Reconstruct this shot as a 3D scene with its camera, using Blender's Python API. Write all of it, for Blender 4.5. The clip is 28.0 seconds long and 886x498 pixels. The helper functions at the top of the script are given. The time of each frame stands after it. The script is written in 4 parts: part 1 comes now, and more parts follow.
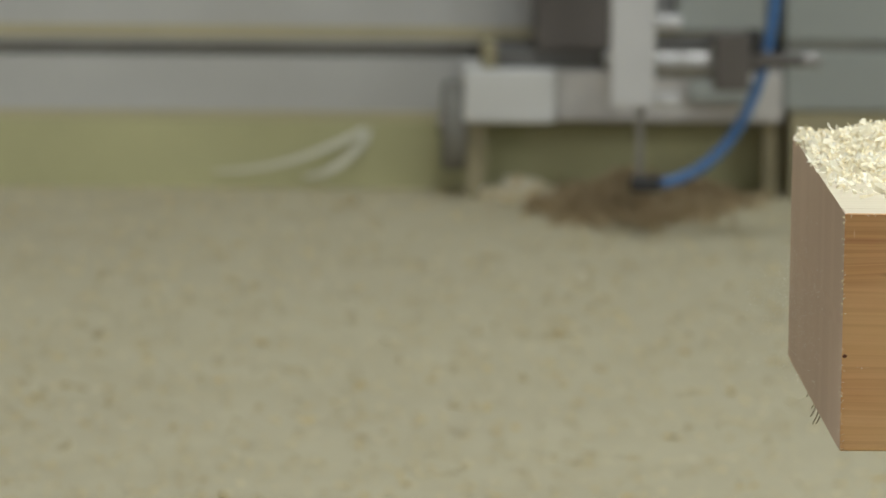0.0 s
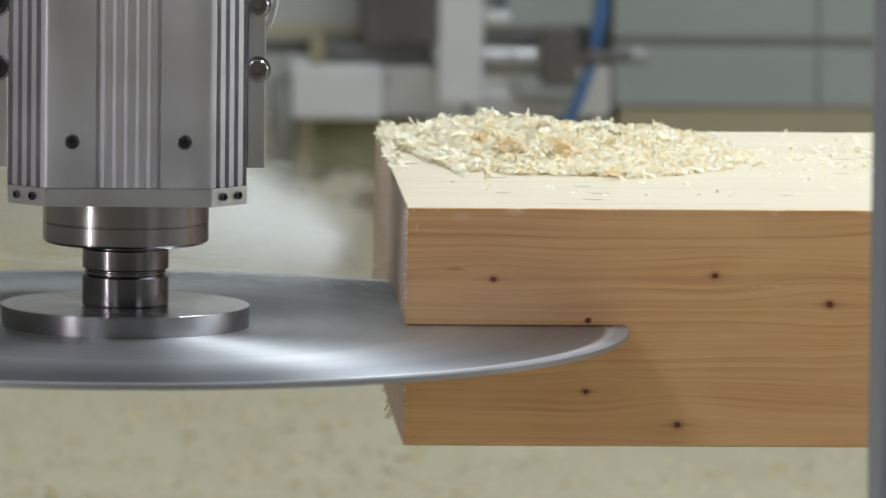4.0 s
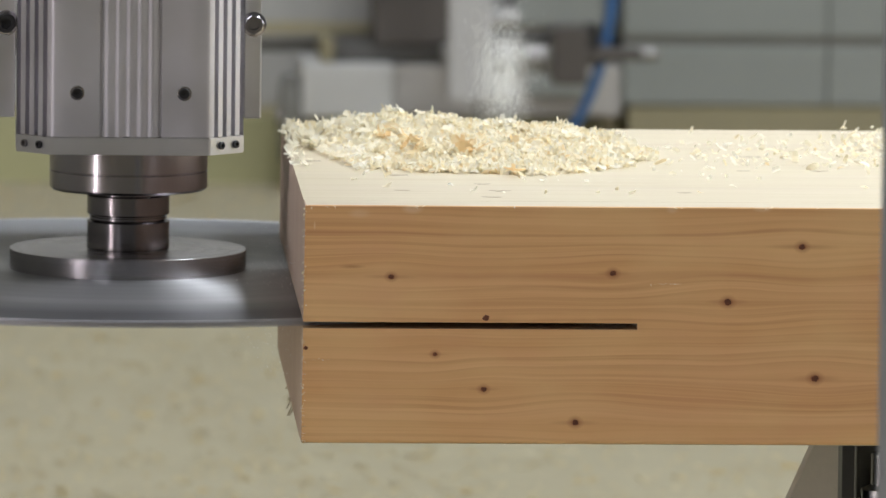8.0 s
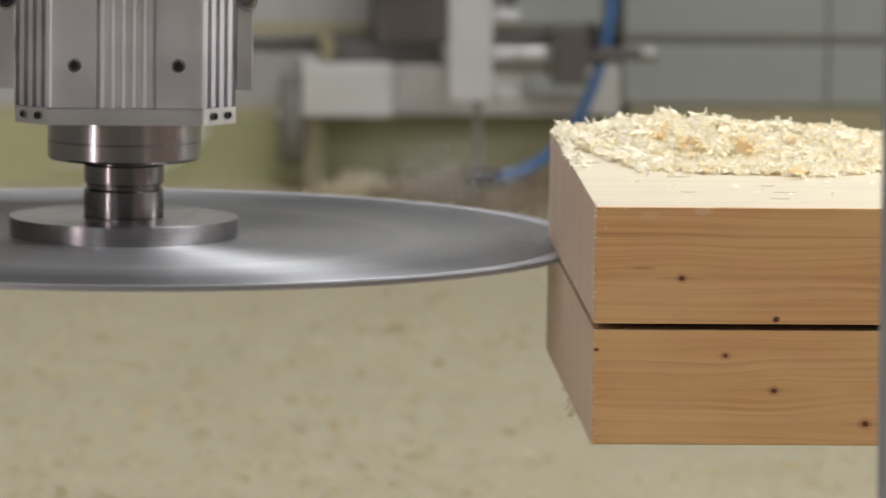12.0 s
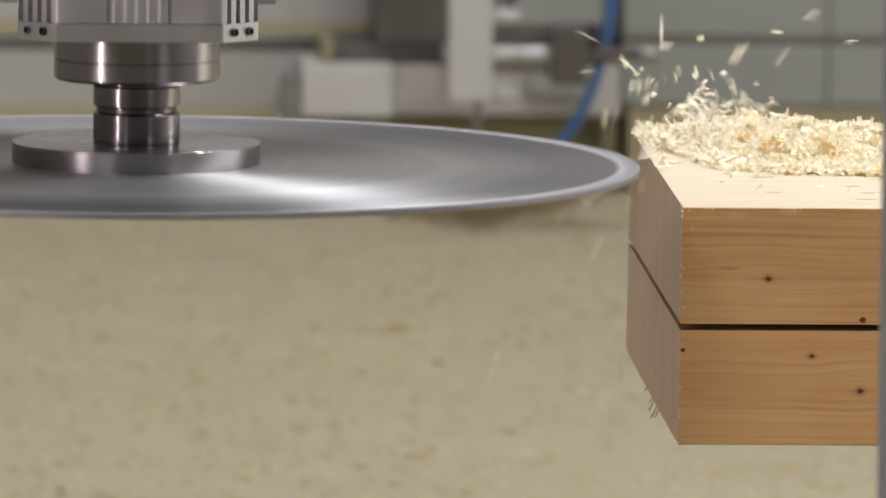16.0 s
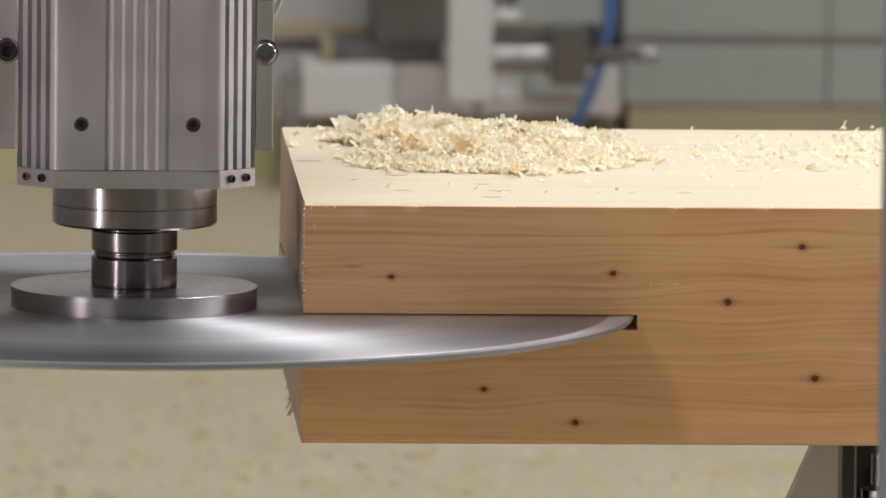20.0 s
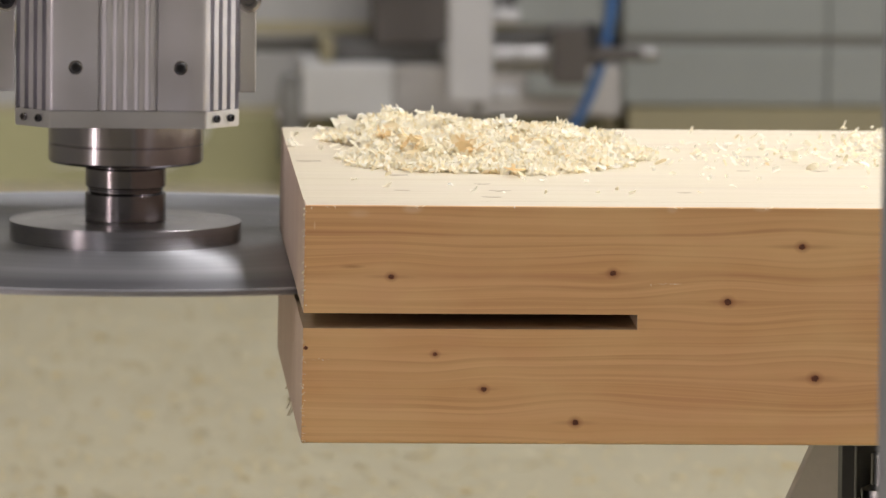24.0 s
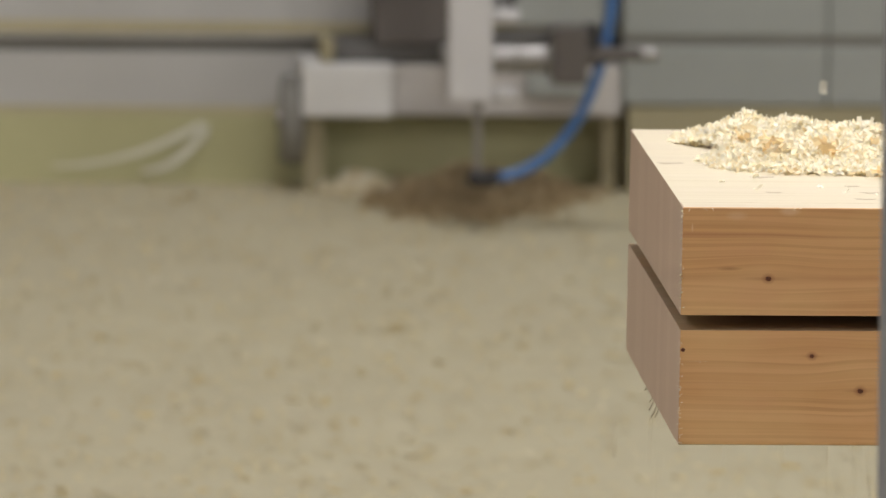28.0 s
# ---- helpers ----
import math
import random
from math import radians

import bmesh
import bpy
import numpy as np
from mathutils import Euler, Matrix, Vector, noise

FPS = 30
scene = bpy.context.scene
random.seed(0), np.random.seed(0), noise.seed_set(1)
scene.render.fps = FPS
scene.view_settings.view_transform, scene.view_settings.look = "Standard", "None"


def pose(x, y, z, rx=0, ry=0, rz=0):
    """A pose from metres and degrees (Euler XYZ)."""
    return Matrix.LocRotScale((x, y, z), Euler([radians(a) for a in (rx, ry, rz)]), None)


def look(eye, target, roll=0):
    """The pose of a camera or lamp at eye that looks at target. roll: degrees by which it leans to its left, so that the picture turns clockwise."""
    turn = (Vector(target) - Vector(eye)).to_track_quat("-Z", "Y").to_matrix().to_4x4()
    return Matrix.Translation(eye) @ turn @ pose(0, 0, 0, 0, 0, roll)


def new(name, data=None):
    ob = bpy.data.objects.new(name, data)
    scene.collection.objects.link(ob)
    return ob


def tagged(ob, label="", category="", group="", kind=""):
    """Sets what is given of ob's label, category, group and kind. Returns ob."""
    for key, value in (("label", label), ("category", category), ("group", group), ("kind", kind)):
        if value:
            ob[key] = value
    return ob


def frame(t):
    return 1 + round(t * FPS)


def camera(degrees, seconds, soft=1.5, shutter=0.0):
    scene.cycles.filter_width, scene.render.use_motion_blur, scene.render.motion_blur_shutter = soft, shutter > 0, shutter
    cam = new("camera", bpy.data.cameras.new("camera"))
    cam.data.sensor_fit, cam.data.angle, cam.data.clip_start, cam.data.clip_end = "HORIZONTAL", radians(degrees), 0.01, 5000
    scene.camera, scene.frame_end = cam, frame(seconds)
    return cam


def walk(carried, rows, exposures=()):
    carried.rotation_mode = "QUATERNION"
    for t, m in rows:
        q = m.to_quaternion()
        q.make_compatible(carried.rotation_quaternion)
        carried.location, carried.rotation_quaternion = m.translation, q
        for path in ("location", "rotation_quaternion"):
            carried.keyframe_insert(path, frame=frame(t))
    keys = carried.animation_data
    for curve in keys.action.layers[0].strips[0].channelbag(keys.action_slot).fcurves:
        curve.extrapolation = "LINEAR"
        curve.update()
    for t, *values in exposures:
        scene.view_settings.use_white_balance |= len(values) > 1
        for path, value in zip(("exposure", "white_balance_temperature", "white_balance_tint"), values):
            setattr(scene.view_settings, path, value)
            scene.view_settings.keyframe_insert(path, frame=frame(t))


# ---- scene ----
cam = camera(5.04, 28.0, soft=1.4, shutter=0.5)
cam.data.dof.use_dof = True
cam.data.dof.focus_distance = 8.3
cam.data.dof.aperture_fstop = 17.0
cam.data.dof.aperture_blades = 0

EYE = (-0.2717, -8.3267, 1.6741)
YAW, TILT, ROLL = 2.6595, 6.0967, 0.61
DEG = 0.0032167    # degrees of turn of one small step of the pan


def aim(pan, dip):
    """Camera turned by small steps to its left (pan) and upwards (dip)."""
    return pose(*EYE, 90 - TILT + dip * DEG, 0, -YAW + pan * DEG) @ pose(0, 0, 0, 0, 0, ROLL)


PAN = [(0.0, 288, 7), (1.0, 288, 7), (2.0, 288, 7), (2.1, 286, 7), (2.2, 272, 7), (2.3, 215, 6.5), (2.4, 138, 6), (2.5, 74, 5),
       (2.6, 16, 4.5), (2.7, 4, 4), (2.8, 3, 4), (3.0, -3, 4), (3.2, -9, 4.5), (3.5, -20, 5), (3.8, -20, 4.5), (4.4, -6, 1), (5.0, 0, 0),
       (5.5, 0, 0), (16.0, 0, 0), (28.0, 0, 0)]
walk(cam, [(t, aim(p, d)) for t, p, d in PAN],
     exposures=[(0.0, -0.06, 6060, 3), (2.1, -0.06, 6030, 3), (2.7, 0.0, 5680, 4), (3.5, 0.0, 5680, 4), (5.5, 0.0, 5740, 7), (8.0, 0.0, 5900, 8), (10.0, 0.0, 6010, 8), (12.0, 0.0, 6150, 10),
                (15.0, 0.0, 6290, 12), (17.0, 0.03, 6270, 14), (19.0, 0.03, 6220, 13), (21.0, 0.03, 6220, 14), (25.0, 0.05, 6290, 13), (28.0, 0.05, 6390, 12)])

# ---------------------------------------------------------------- light
world = bpy.data.worlds.new("hall_air")
scene.world = world
world.use_nodes = True
world.node_tree.nodes["Background"].inputs[0].default_value = (0.75, 0.8, 0.85, 1)
world.node_tree.nodes["Background"].inputs[1].default_value = 0.3


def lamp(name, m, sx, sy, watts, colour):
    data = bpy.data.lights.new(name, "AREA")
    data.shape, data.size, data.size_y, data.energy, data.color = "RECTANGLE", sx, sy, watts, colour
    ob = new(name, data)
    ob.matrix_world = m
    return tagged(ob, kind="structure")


lamp("work_lamp", pose(1.30, 0.42, 3.1), 0.6, 0.4, 78, (1.0, 0.975, 0.94))
# unseen area lamps set from highlights and shadows; no openings are built for them
lamp("skylight_lamp", pose(3.5, 0.6, 5.85), 2.4, 3.0, 150, (1.0, 0.98, 0.95))
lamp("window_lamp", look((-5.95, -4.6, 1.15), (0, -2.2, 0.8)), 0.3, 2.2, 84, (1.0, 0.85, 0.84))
lamp("front_skylight_lamp", look((-3.5, -5.7, 5.2), (0, 0, 0.8)), 1.2, 1.2, 92, (1.0, 0.955, 0.96))
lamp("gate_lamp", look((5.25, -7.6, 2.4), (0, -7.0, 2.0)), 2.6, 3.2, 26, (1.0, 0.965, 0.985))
# added fill lamps, unseen, that brighten the rear wall, kerb and floor
lamp("rear_skylight_lamp", pose(0.45, 5.9, 5.85), 1.6, 1.6, 122, (1.0, 0.98, 0.95))
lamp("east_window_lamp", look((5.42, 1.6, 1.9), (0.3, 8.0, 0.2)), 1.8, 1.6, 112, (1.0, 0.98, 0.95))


# ---------------------------------------------------------------- materials
class Nodes:
    """A small builder of node materials."""

    def __init__(self, name):
        self.mat = bpy.data.materials.new(name)
        self.mat.use_nodes = True
        self.tree = self.mat.node_tree
        self.bsdf = self.tree.nodes["Principled BSDF"]

    def add(self, kind):
        return self.tree.nodes.new(kind)

    def put(self, socket, value):
        if isinstance(value, bpy.types.NodeSocket):
            self.tree.links.new(value, socket)
        elif isinstance(value, (tuple, list)) and len(value) == 3 and socket.type == "RGBA":
            socket.default_value = (*value, 1)
        else:
            socket.default_value = value

    def coords(self, scale=(1, 1, 1), move=(0, 0, 0), source="Object"):
        c = self.add("ShaderNodeTexCoord")
        m = self.add("ShaderNodeMapping")
        m.inputs["Scale"].default_value = scale
        m.inputs["Location"].default_value = move
        self.put(m.inputs["Vector"], c.outputs[source])
        return m.outputs[0]

    def noise(self, vec, scale, detail=4, rough=0.55, distort=0.0):
        n = self.add("ShaderNodeTexNoise")
        self.put(n.inputs["Vector"], vec)
        n.inputs["Scale"].default_value, n.inputs["Detail"].default_value = scale, detail
        n.inputs["Roughness"].default_value, n.inputs["Distortion"].default_value = rough, distort
        return n.outputs["Fac"]

    def ramp(self, fac, *stops):
        r = self.add("ShaderNodeValToRGB")
        e = r.color_ramp.elements
        while len(e) < len(stops):
            e.new(0.5)
        for el, (at, c) in zip(e, stops):
            el.position = at
            el.color = (*c, 1) if isinstance(c, tuple) else (c, c, c, 1)
        self.put(r.inputs[0], fac)
        return r.outputs[0]

    def mix(self, fac, a, b, how="MIX"):
        m = self.add("ShaderNodeMix")
        m.data_type, m.blend_type = "RGBA", how
        self.put(m.inputs[0], fac)
        self.put(m.inputs[6], a)
        self.put(m.inputs[7], b)
        return m.outputs[2]

    def math(self, op, a, b=0.0, c=0.0):
        m = self.add("ShaderNodeMath")
        m.operation = op
        for s, v in zip(m.inputs, (a, b, c)):
            self.put(s, v)
        return m.outputs[0]

    def bump(self, height, strength=0.3, distance=0.001):
        b = self.add("ShaderNodeBump")
        b.inputs["Strength"].default_value, b.inputs["Distance"].default_value = strength, distance
        self.put(b.inputs["Height"], height)
        self.put(self.bsdf.inputs["Normal"], b.outputs[0])

    def done(self, colour, rough=0.5, metal=0.0, **more):
        self.put(self.bsdf.inputs["Base Color"], colour)
        self.put(self.bsdf.inputs["Roughness"], rough)
        self.put(self.bsdf.inputs["Metallic"], metal)
        for key, value in more.items():
            self.put(self.bsdf.inputs[key], value)
        return self.mat


def paint(name, colour, rough=0.5, metal=0.0, vary=0.12, scale=9.0, grain=120.0):
    """Plain coated or cast surface: two scales of variation and fine relief."""
    n = Nodes(name)
    v = n.coords()
    big, small = n.noise(v, scale), n.noise(v, grain, 3)
    f = n.math("ADD", n.math("MULTIPLY", big, 0.7), n.math("MULTIPLY", small, 0.3))
    lo, hi = tuple(c * (1 - vary) for c in colour), tuple(min(1, c * (1 + vary)) for c in colour)
    n.bump(small, 0.12, 0.0006)
    r = n.ramp(big, (0.3, max(0.02, rough - 0.08)), (0.7, min(1, rough + 0.08)))
    return n.done(n.ramp(f, (0.3, lo), (0.7, hi)), r, metal)


def wood(name, pale=0.0, knots=()):
    """Sawn spruce: growth rings drawn out along x and bent round the knots, fibre grain, warmer and yellower areas."""
    n = Nodes(name)
    v = n.coords((1, 1, 1))
    sway = n.math("ADD", n.math("MULTIPLY", n.noise(n.coords((2.4, 0.0, 7.0)), 1.0, 2), 0.014), n.math("MULTIPLY", n.noise(n.coords((5.0, 0.0, 16.0), (2, 0, 9)), 1.0, 2), 0.006))

    def vmath(op, a, b):
        m = n.add("ShaderNodeVectorMath")
        m.operation = op
        n.put(m.inputs[0], a)
        n.put(m.inputs[1], b)
        return m

    away = []
    for x, z, r in knots:
        off = vmath("SUBTRACT", v, (x, 0, z)).outputs[0]
        away.append((off, r))
        near = vmath("LENGTH", vmath("MULTIPLY", off, (1 / (14 * r), 0.0, 1 / (5.5 * r))).outputs[0], (0, 0, 0)).outputs["Value"]
        part_z = n.add("ShaderNodeSeparateXYZ")
        n.put(part_z.inputs[0], off)
        fall = n.math("EXPONENT", n.math("MULTIPLY", n.math("POWER", near, 2.0), -1.0))
        sway = n.math("SUBTRACT", sway, n.math("MULTIPLY", n.math("MULTIPLY", part_z.outputs[2], fall), 0.5))
    lift = n.add("ShaderNodeCombineXYZ")
    n.put(lift.inputs[2], sway)
    bent = vmath("ADD", v, lift.outputs[0]).outputs[0]

    def along(scale, move):
        m = n.add("ShaderNodeMapping")
        m.inputs["Scale"].default_value, m.inputs["Location"].default_value = scale, move
        n.put(m.inputs["Vector"], bent)
        return m.outputs[0]

    fine = n.noise(along((0.45, 30, 205), (0, 0, 0)), 1.0, 2, 0.4)
    wide = n.noise(along((0.35, 12, 46), (5, 0, 2)), 1.0, 2, 0.45)
    patch = n.noise(along((1.3, 5, 12), (1, 0, 7)), 1.0, 3)
    fibre = n.noise(along((6, 170, 420), (0, 0, 0)), 1.0, 4, 0.6)
    tone = n.noise(n.coords((5, 9, 9)), 1.0, 3)
    c = n.ramp(wide, (0.28, (0.64, 0.345, 0.135)), (0.48, (0.70, 0.41, 0.18)), (0.62, (0.74, 0.455, 0.215)), (0.75, (0.655, 0.36, 0.145)))
    # growth rings: each darkens slowly and ends sharply; their pitch drifts over the face
    level = n.add("ShaderNodeSeparateXYZ")
    n.put(level.inputs[0], bent)
    drift = n.noise(along((0.5, 3, 17), (4, 0, 6)), 1.0, 2, 0.45)
    ring = n.math("FRACT", n.math("ADD", n.math("MULTIPLY", level.outputs[2], 115.0), n.math("MULTIPLY", drift, 7.0)))
    shown = n.ramp(n.noise(along((0.9, 6, 30), (9, 0, 3)), 1.0, 3, 0.5), (0.36, 0.12), (0.62, 1.0))
    c = n.mix(n.math("MULTIPLY", n.ramp(ring, (0.0, 0.0), (0.45, 0.08), (0.84, 0.46), (0.93, 0.55), (1.0, 0.0)), shown), c, (0.46, 0.195, 0.07))
    lines = n.math("MULTIPLY", n.ramp(fine, (0.51, 0.0), (0.61, 0.66), (0.74, 0.25)), n.ramp(patch, (0.34, 0.2), (0.58, 1.0)))
    c = n.mix(lines, c, (0.46, 0.20, 0.07))
    streak = n.noise(along((0.55, 30, 62), (3, 0, 4)), 1.0, 2, 0.5)
    c = n.mix(n.ramp(streak, (0.60, 0.0), (0.65, 0.62), (0.71, 0.1)), c, (0.42, 0.155, 0.06))
    if knots:
        # one broad reddish ring that runs the length of the board through two knots
        band = n.math("ABSOLUTE", n.math("SUBTRACT", n.math("SUBTRACT", level.outputs[2], 0.1437), n.math("MULTIPLY", n.noise(n.coords((2.4, 0.0, 7.0)), 1.0, 2), 0.014)))
        c = n.mix(n.math("MULTIPLY", n.ramp(n.math("DIVIDE", band, 0.0034), (0.2, 0.55), (1.0, 0.0)), n.ramp(patch, (0.3, 0.5), (0.6, 1.0))), c, (0.44, 0.165, 0.065))
    c = n.mix(n.ramp(fibre, (0.45, 0.0), (0.75, 0.34)), c, (0.47, 0.225, 0.082))
    c = n.mix(n.ramp(tone, (0.45, 0.0), (0.72, 0.35)), c, (0.66, 0.33, 0.17))
    # warmer and yellower areas a few centimetres across
    area = n.noise(n.coords((6, 4, 14), (3, 1, 5)), 1.0, 3, 0.5)
    c = n.mix(n.ramp(area, (0.44, 0.0), (0.64, 0.5)), c, (0.77, 0.52, 0.25))
    rose = n.noise(n.coords((9, 4, 26), (8, 2, 1)), 1.0, 3, 0.5)
    c = n.mix(n.ramp(rose, (0.55, 0.0), (0.74, 0.34)), c, (0.66, 0.33, 0.18))
    c = n.mix(0.13, c, (0.84, 0.57, 0.29))
    for k, (off, r) in enumerate(away):
        tail = (0.085, 0.16, 0.13, 0.11)[k % 4]
        ln = vmath("LENGTH", vmath("MULTIPLY", off, (tail, 0.25, 1)).outputs[0], (0, 0, 0)).outputs["Value"]
        d = n.math("ADD", ln, n.math("MULTIPLY", fibre, 0.003))
        c = n.mix(n.ramp(n.math("DIVIDE", d, r * 1.2), (0.3, 0.5), (1.0, 0.0)), c, (0.36, 0.14, 0.055))
        ro = vmath("LENGTH", vmath("MULTIPLY", off, (0.8, 0.0, 1.0)).outputs[0], (0, 0, 0)).outputs["Value"]
        c = n.mix(n.ramp(n.math("DIVIDE", ro, r * 1.75), (0.35, 0.7), (0.55, 0.35), (1.0, 0.0)), c, (0.30, 0.10, 0.035))
    if knots:
        # a cut-through pin knot without a core
        ln = vmath("LENGTH", vmath("MULTIPLY", vmath("SUBTRACT", v, (0.0395, 0, 0.1487)).outputs[0], (0.17, 0, 1)).outputs[0], (0, 0, 0)).outputs["Value"]
        c = n.mix(n.ramp(n.math("DIVIDE", n.math("ADD", ln, n.math("MULTIPLY", fibre, 0.0012)), 0.0026), (0.3, 0.55), (1.0, 0.0)), c, (0.36, 0.16, 0.06))
        # bruised pale spots under the upper edge and a bright nick
        for x, z, rx, rz, how in ((0.0893, 0.1975, 0.013, 0.0075, 0.5), (0.3061, 0.1985, 0.008, 0.006, 0.45), (0.3816, 0.1985, 0.012, 0.004, 0.4), (0.045, 0.193, 0.014, 0.006, 0.3), (0.3093, 0.1355, 0.008, 0.0009, 0.8), (0.008, 0.183, 0.0012, 0.006, 0.6)):
            ln = vmath("LENGTH", vmath("MULTIPLY", vmath("SUBTRACT", v, (x, 0, z)).outputs[0], (1 / rx, 0, 1 / rz)).outputs[0], (0, 0, 0)).outputs["Value"]
            c = n.mix(n.ramp(n.math("ADD", ln, n.math("MULTIPLY", fibre, 0.5)), (0.55, how), (1.25, 0.0)), c, (0.80, 0.60, 0.38))
    if pale:
        c = n.mix(pale, c, (0.50, 0.476, 0.375))
        info = n.add("ShaderNodeObjectInfo")
        c = n.mix(n.math("MULTIPLY", info.outputs["Random"], 0.42), c, (0.55, 0.487, 0.335))
        long_ = n.noise(along((1.1, 62, 62), (2, 6, 1)), 1.0, 3, 0.6)
        c = n.mix(n.ramp(long_, (0.52, 0.0), (0.74, 0.4)), c, (0.42, 0.345, 0.225))
        rings = n.noise(along((3.2, 75, 75), (6, 1, 1)), 1.0, 3, 0.55)
        c = n.mix(n.ramp(rings, (0.55, 0.0), (0.72, 0.34)), c, (0.42, 0.33, 0.20))
    n.bump(fibre, 0.22, 0.0006)
    return n.done(c, n.ramp(fibre, (0.3, 0.52), (0.7, 0.68)))


def end_grain(name):
    """Sawn cross-cut: curved ring lines inside each board, pinkish grey-brown."""
    n = Nodes(name)
    info = n.add("ShaderNodeObjectInfo")
    v = n.coords((1, 1, 1))
    saw = n.noise(n.coords((1, 700, 6)), 1.0, 3)
    rings = n.add("ShaderNodeTexWave")
    rings.wave_type, rings.bands_direction = "BANDS", "Y"
    n.put(rings.inputs["Vector"], n.coords((1, 1, 0.06)))
    rings.inputs["Scale"].default_value, rings.inputs["Distortion"].default_value, rings.inputs["Detail"].default_value = 95, 5, 2
    c = n.ramp(rings.outputs["Fac"], (0.0, (0.69, 0.545, 0.42)), (1.0, (0.635, 0.49, 0.37)))
    c = n.mix(n.ramp(saw, (0.35, 0.0), (0.7, 0.45)), c, (0.70, 0.56, 0.43))
    c = n.mix(n.math("MULTIPLY", info.outputs["Random"], 0.22), c, (0.48, 0.33, 0.235))
    n.bump(saw, 0.3, 0.0008)
    return n.done(c, 0.75)


def steel(name, colour, rough, scale=(1, 1, 400), turned=False, aniso=0.0):
    """Bare metal with fine tool marks along one direction, smears and small scratches."""
    n = Nodes(name)
    marks = n.noise(n.coords(scale), 1.0, 3)
    smear = n.noise(n.coords(), 11.0, 4)
    c = n.ramp(smear, (0.25, tuple(x * 0.86 for x in colour)), (0.75, tuple(min(1, x * 1.08) for x in colour)))
    r = n.math("ADD", n.ramp(smear, (0.3, rough - 0.05), (0.7, rough + 0.06)), n.math("MULTIPLY", marks, 0.02))
    more = {}
    if aniso:
        tan = n.add("ShaderNodeTangent")
        tan.direction_type, tan.axis = "RADIAL", "Z"
        more = {"Anisotropic": aniso, "Anisotropic Rotation": 0.25, "Tangent": tan.outputs[0]}
    return n.done(c, r, 1.0, **more)


def blade_steel():
    """Ground saw blade: concentric grinding rings that catch the light across them."""
    n = Nodes("ground_blade_steel")
    c = n.add("ShaderNodeTexCoord")
    sep = n.add("ShaderNodeSeparateXYZ")
    n.put(sep.inputs[0], c.outputs["Object"])
    rad = n.math("SQRT", n.math("ADD", n.math("POWER", sep.outputs[0], 2), n.math("POWER", sep.outputs[1], 2)))
    comb = n.add("ShaderNodeCombineXYZ")
    n.put(comb.inputs[0], rad)
    rings = n.noise(comb.outputs[0], 130.0, 4, 0.7)
    wide = n.noise(comb.outputs[0], 22.0, 2)
    smear = n.noise(n.coords(), 6.0, 3)
    # colour by radius: grey inside, dark outer band, thin bright rim
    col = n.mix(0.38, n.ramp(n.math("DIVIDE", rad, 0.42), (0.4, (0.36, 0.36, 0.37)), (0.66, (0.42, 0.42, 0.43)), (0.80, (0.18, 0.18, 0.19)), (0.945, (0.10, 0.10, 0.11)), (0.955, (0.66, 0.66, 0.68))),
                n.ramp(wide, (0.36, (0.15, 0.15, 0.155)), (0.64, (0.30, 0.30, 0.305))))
    rough = n.math("ADD", n.ramp(rings, (0.3, 0.41), (0.7, 0.45)), n.math("MULTIPLY", smear, 0.05))
    tan = n.add("ShaderNodeTangent")
    tan.direction_type, tan.axis = "RADIAL", "Z"
    return n.done(col, rough, 0.85, **{"Anisotropic": 0.84, "Anisotropic Rotation": 0.25, "Tangent": tan.outputs[0]})


def chip_matter(name, tones, thin=0.58, grain=0.16):
    """Wood shavings: every flake its own tone, fibres along it."""
    n = Nodes(name)
    geo = n.add("ShaderNodeNewGeometry")
    f = geo.outputs["Random Per Island"]
    c = n.ramp(f, *tones)
    fib = n.noise(n.coords((300, 300, 300)), 1.0, 2)
    c = n.mix(n.ramp(fib, (0.4, 0.0), (0.8, grain)), c, (0.72, 0.56, 0.32))
    n.done(c, 0.9, **{"Specular IOR Level": 0.2})
    back = n.add("ShaderNodeBsdfTranslucent")
    n.put(back.inputs[0], c)
    both = n.add("ShaderNodeMixShader")
    both.inputs[0].default_value = thin
    n.put(both.inputs[1], n.bsdf.outputs[0])
    n.put(both.inputs[2], back.outputs[0])
    n.put(n.tree.nodes["Material Output"].inputs["Surface"], both.outputs[0])
    return n.mat


def sawdust_floor():
    """Floor under trodden sawdust and shavings."""
    n = Nodes("sawdust_floor")
    v = n.coords()
    big, mid = n.noise(v, 0.9, 3), n.noise(v, 5.5, 4, 0.6)
    spot = n.noise(v, 34.0, 3, 0.7)
    c = n.ramp(mid, (0.3, (0.475, 0.425, 0.285)), (0.5, (0.50, 0.45, 0.305)), (0.72, (0.525, 0.475, 0.325)))
    c = n.mix(n.ramp(spot, (0.56, 0.0), (0.78, 0.18)), c, (0.42, 0.345, 0.18))
    clump = n.noise(v, 13.0, 3, 0.6)
    c = n.mix(n.ramp(clump, (0.54, 0.0), (0.74, 0.24)), c, (0.42, 0.36, 0.21))
    c = n.mix(n.ramp(spot, (0.22, 0.4), (0.40, 0.0)), c, (0.60, 0.55, 0.40))
    c = n.mix(n.ramp(big, (0.42, 0.0), (0.7, 0.3)), c, (0.45, 0.40, 0.285))
    n.bump(spot, 0.08, 0.003)
    return n.done(c, 0.9)


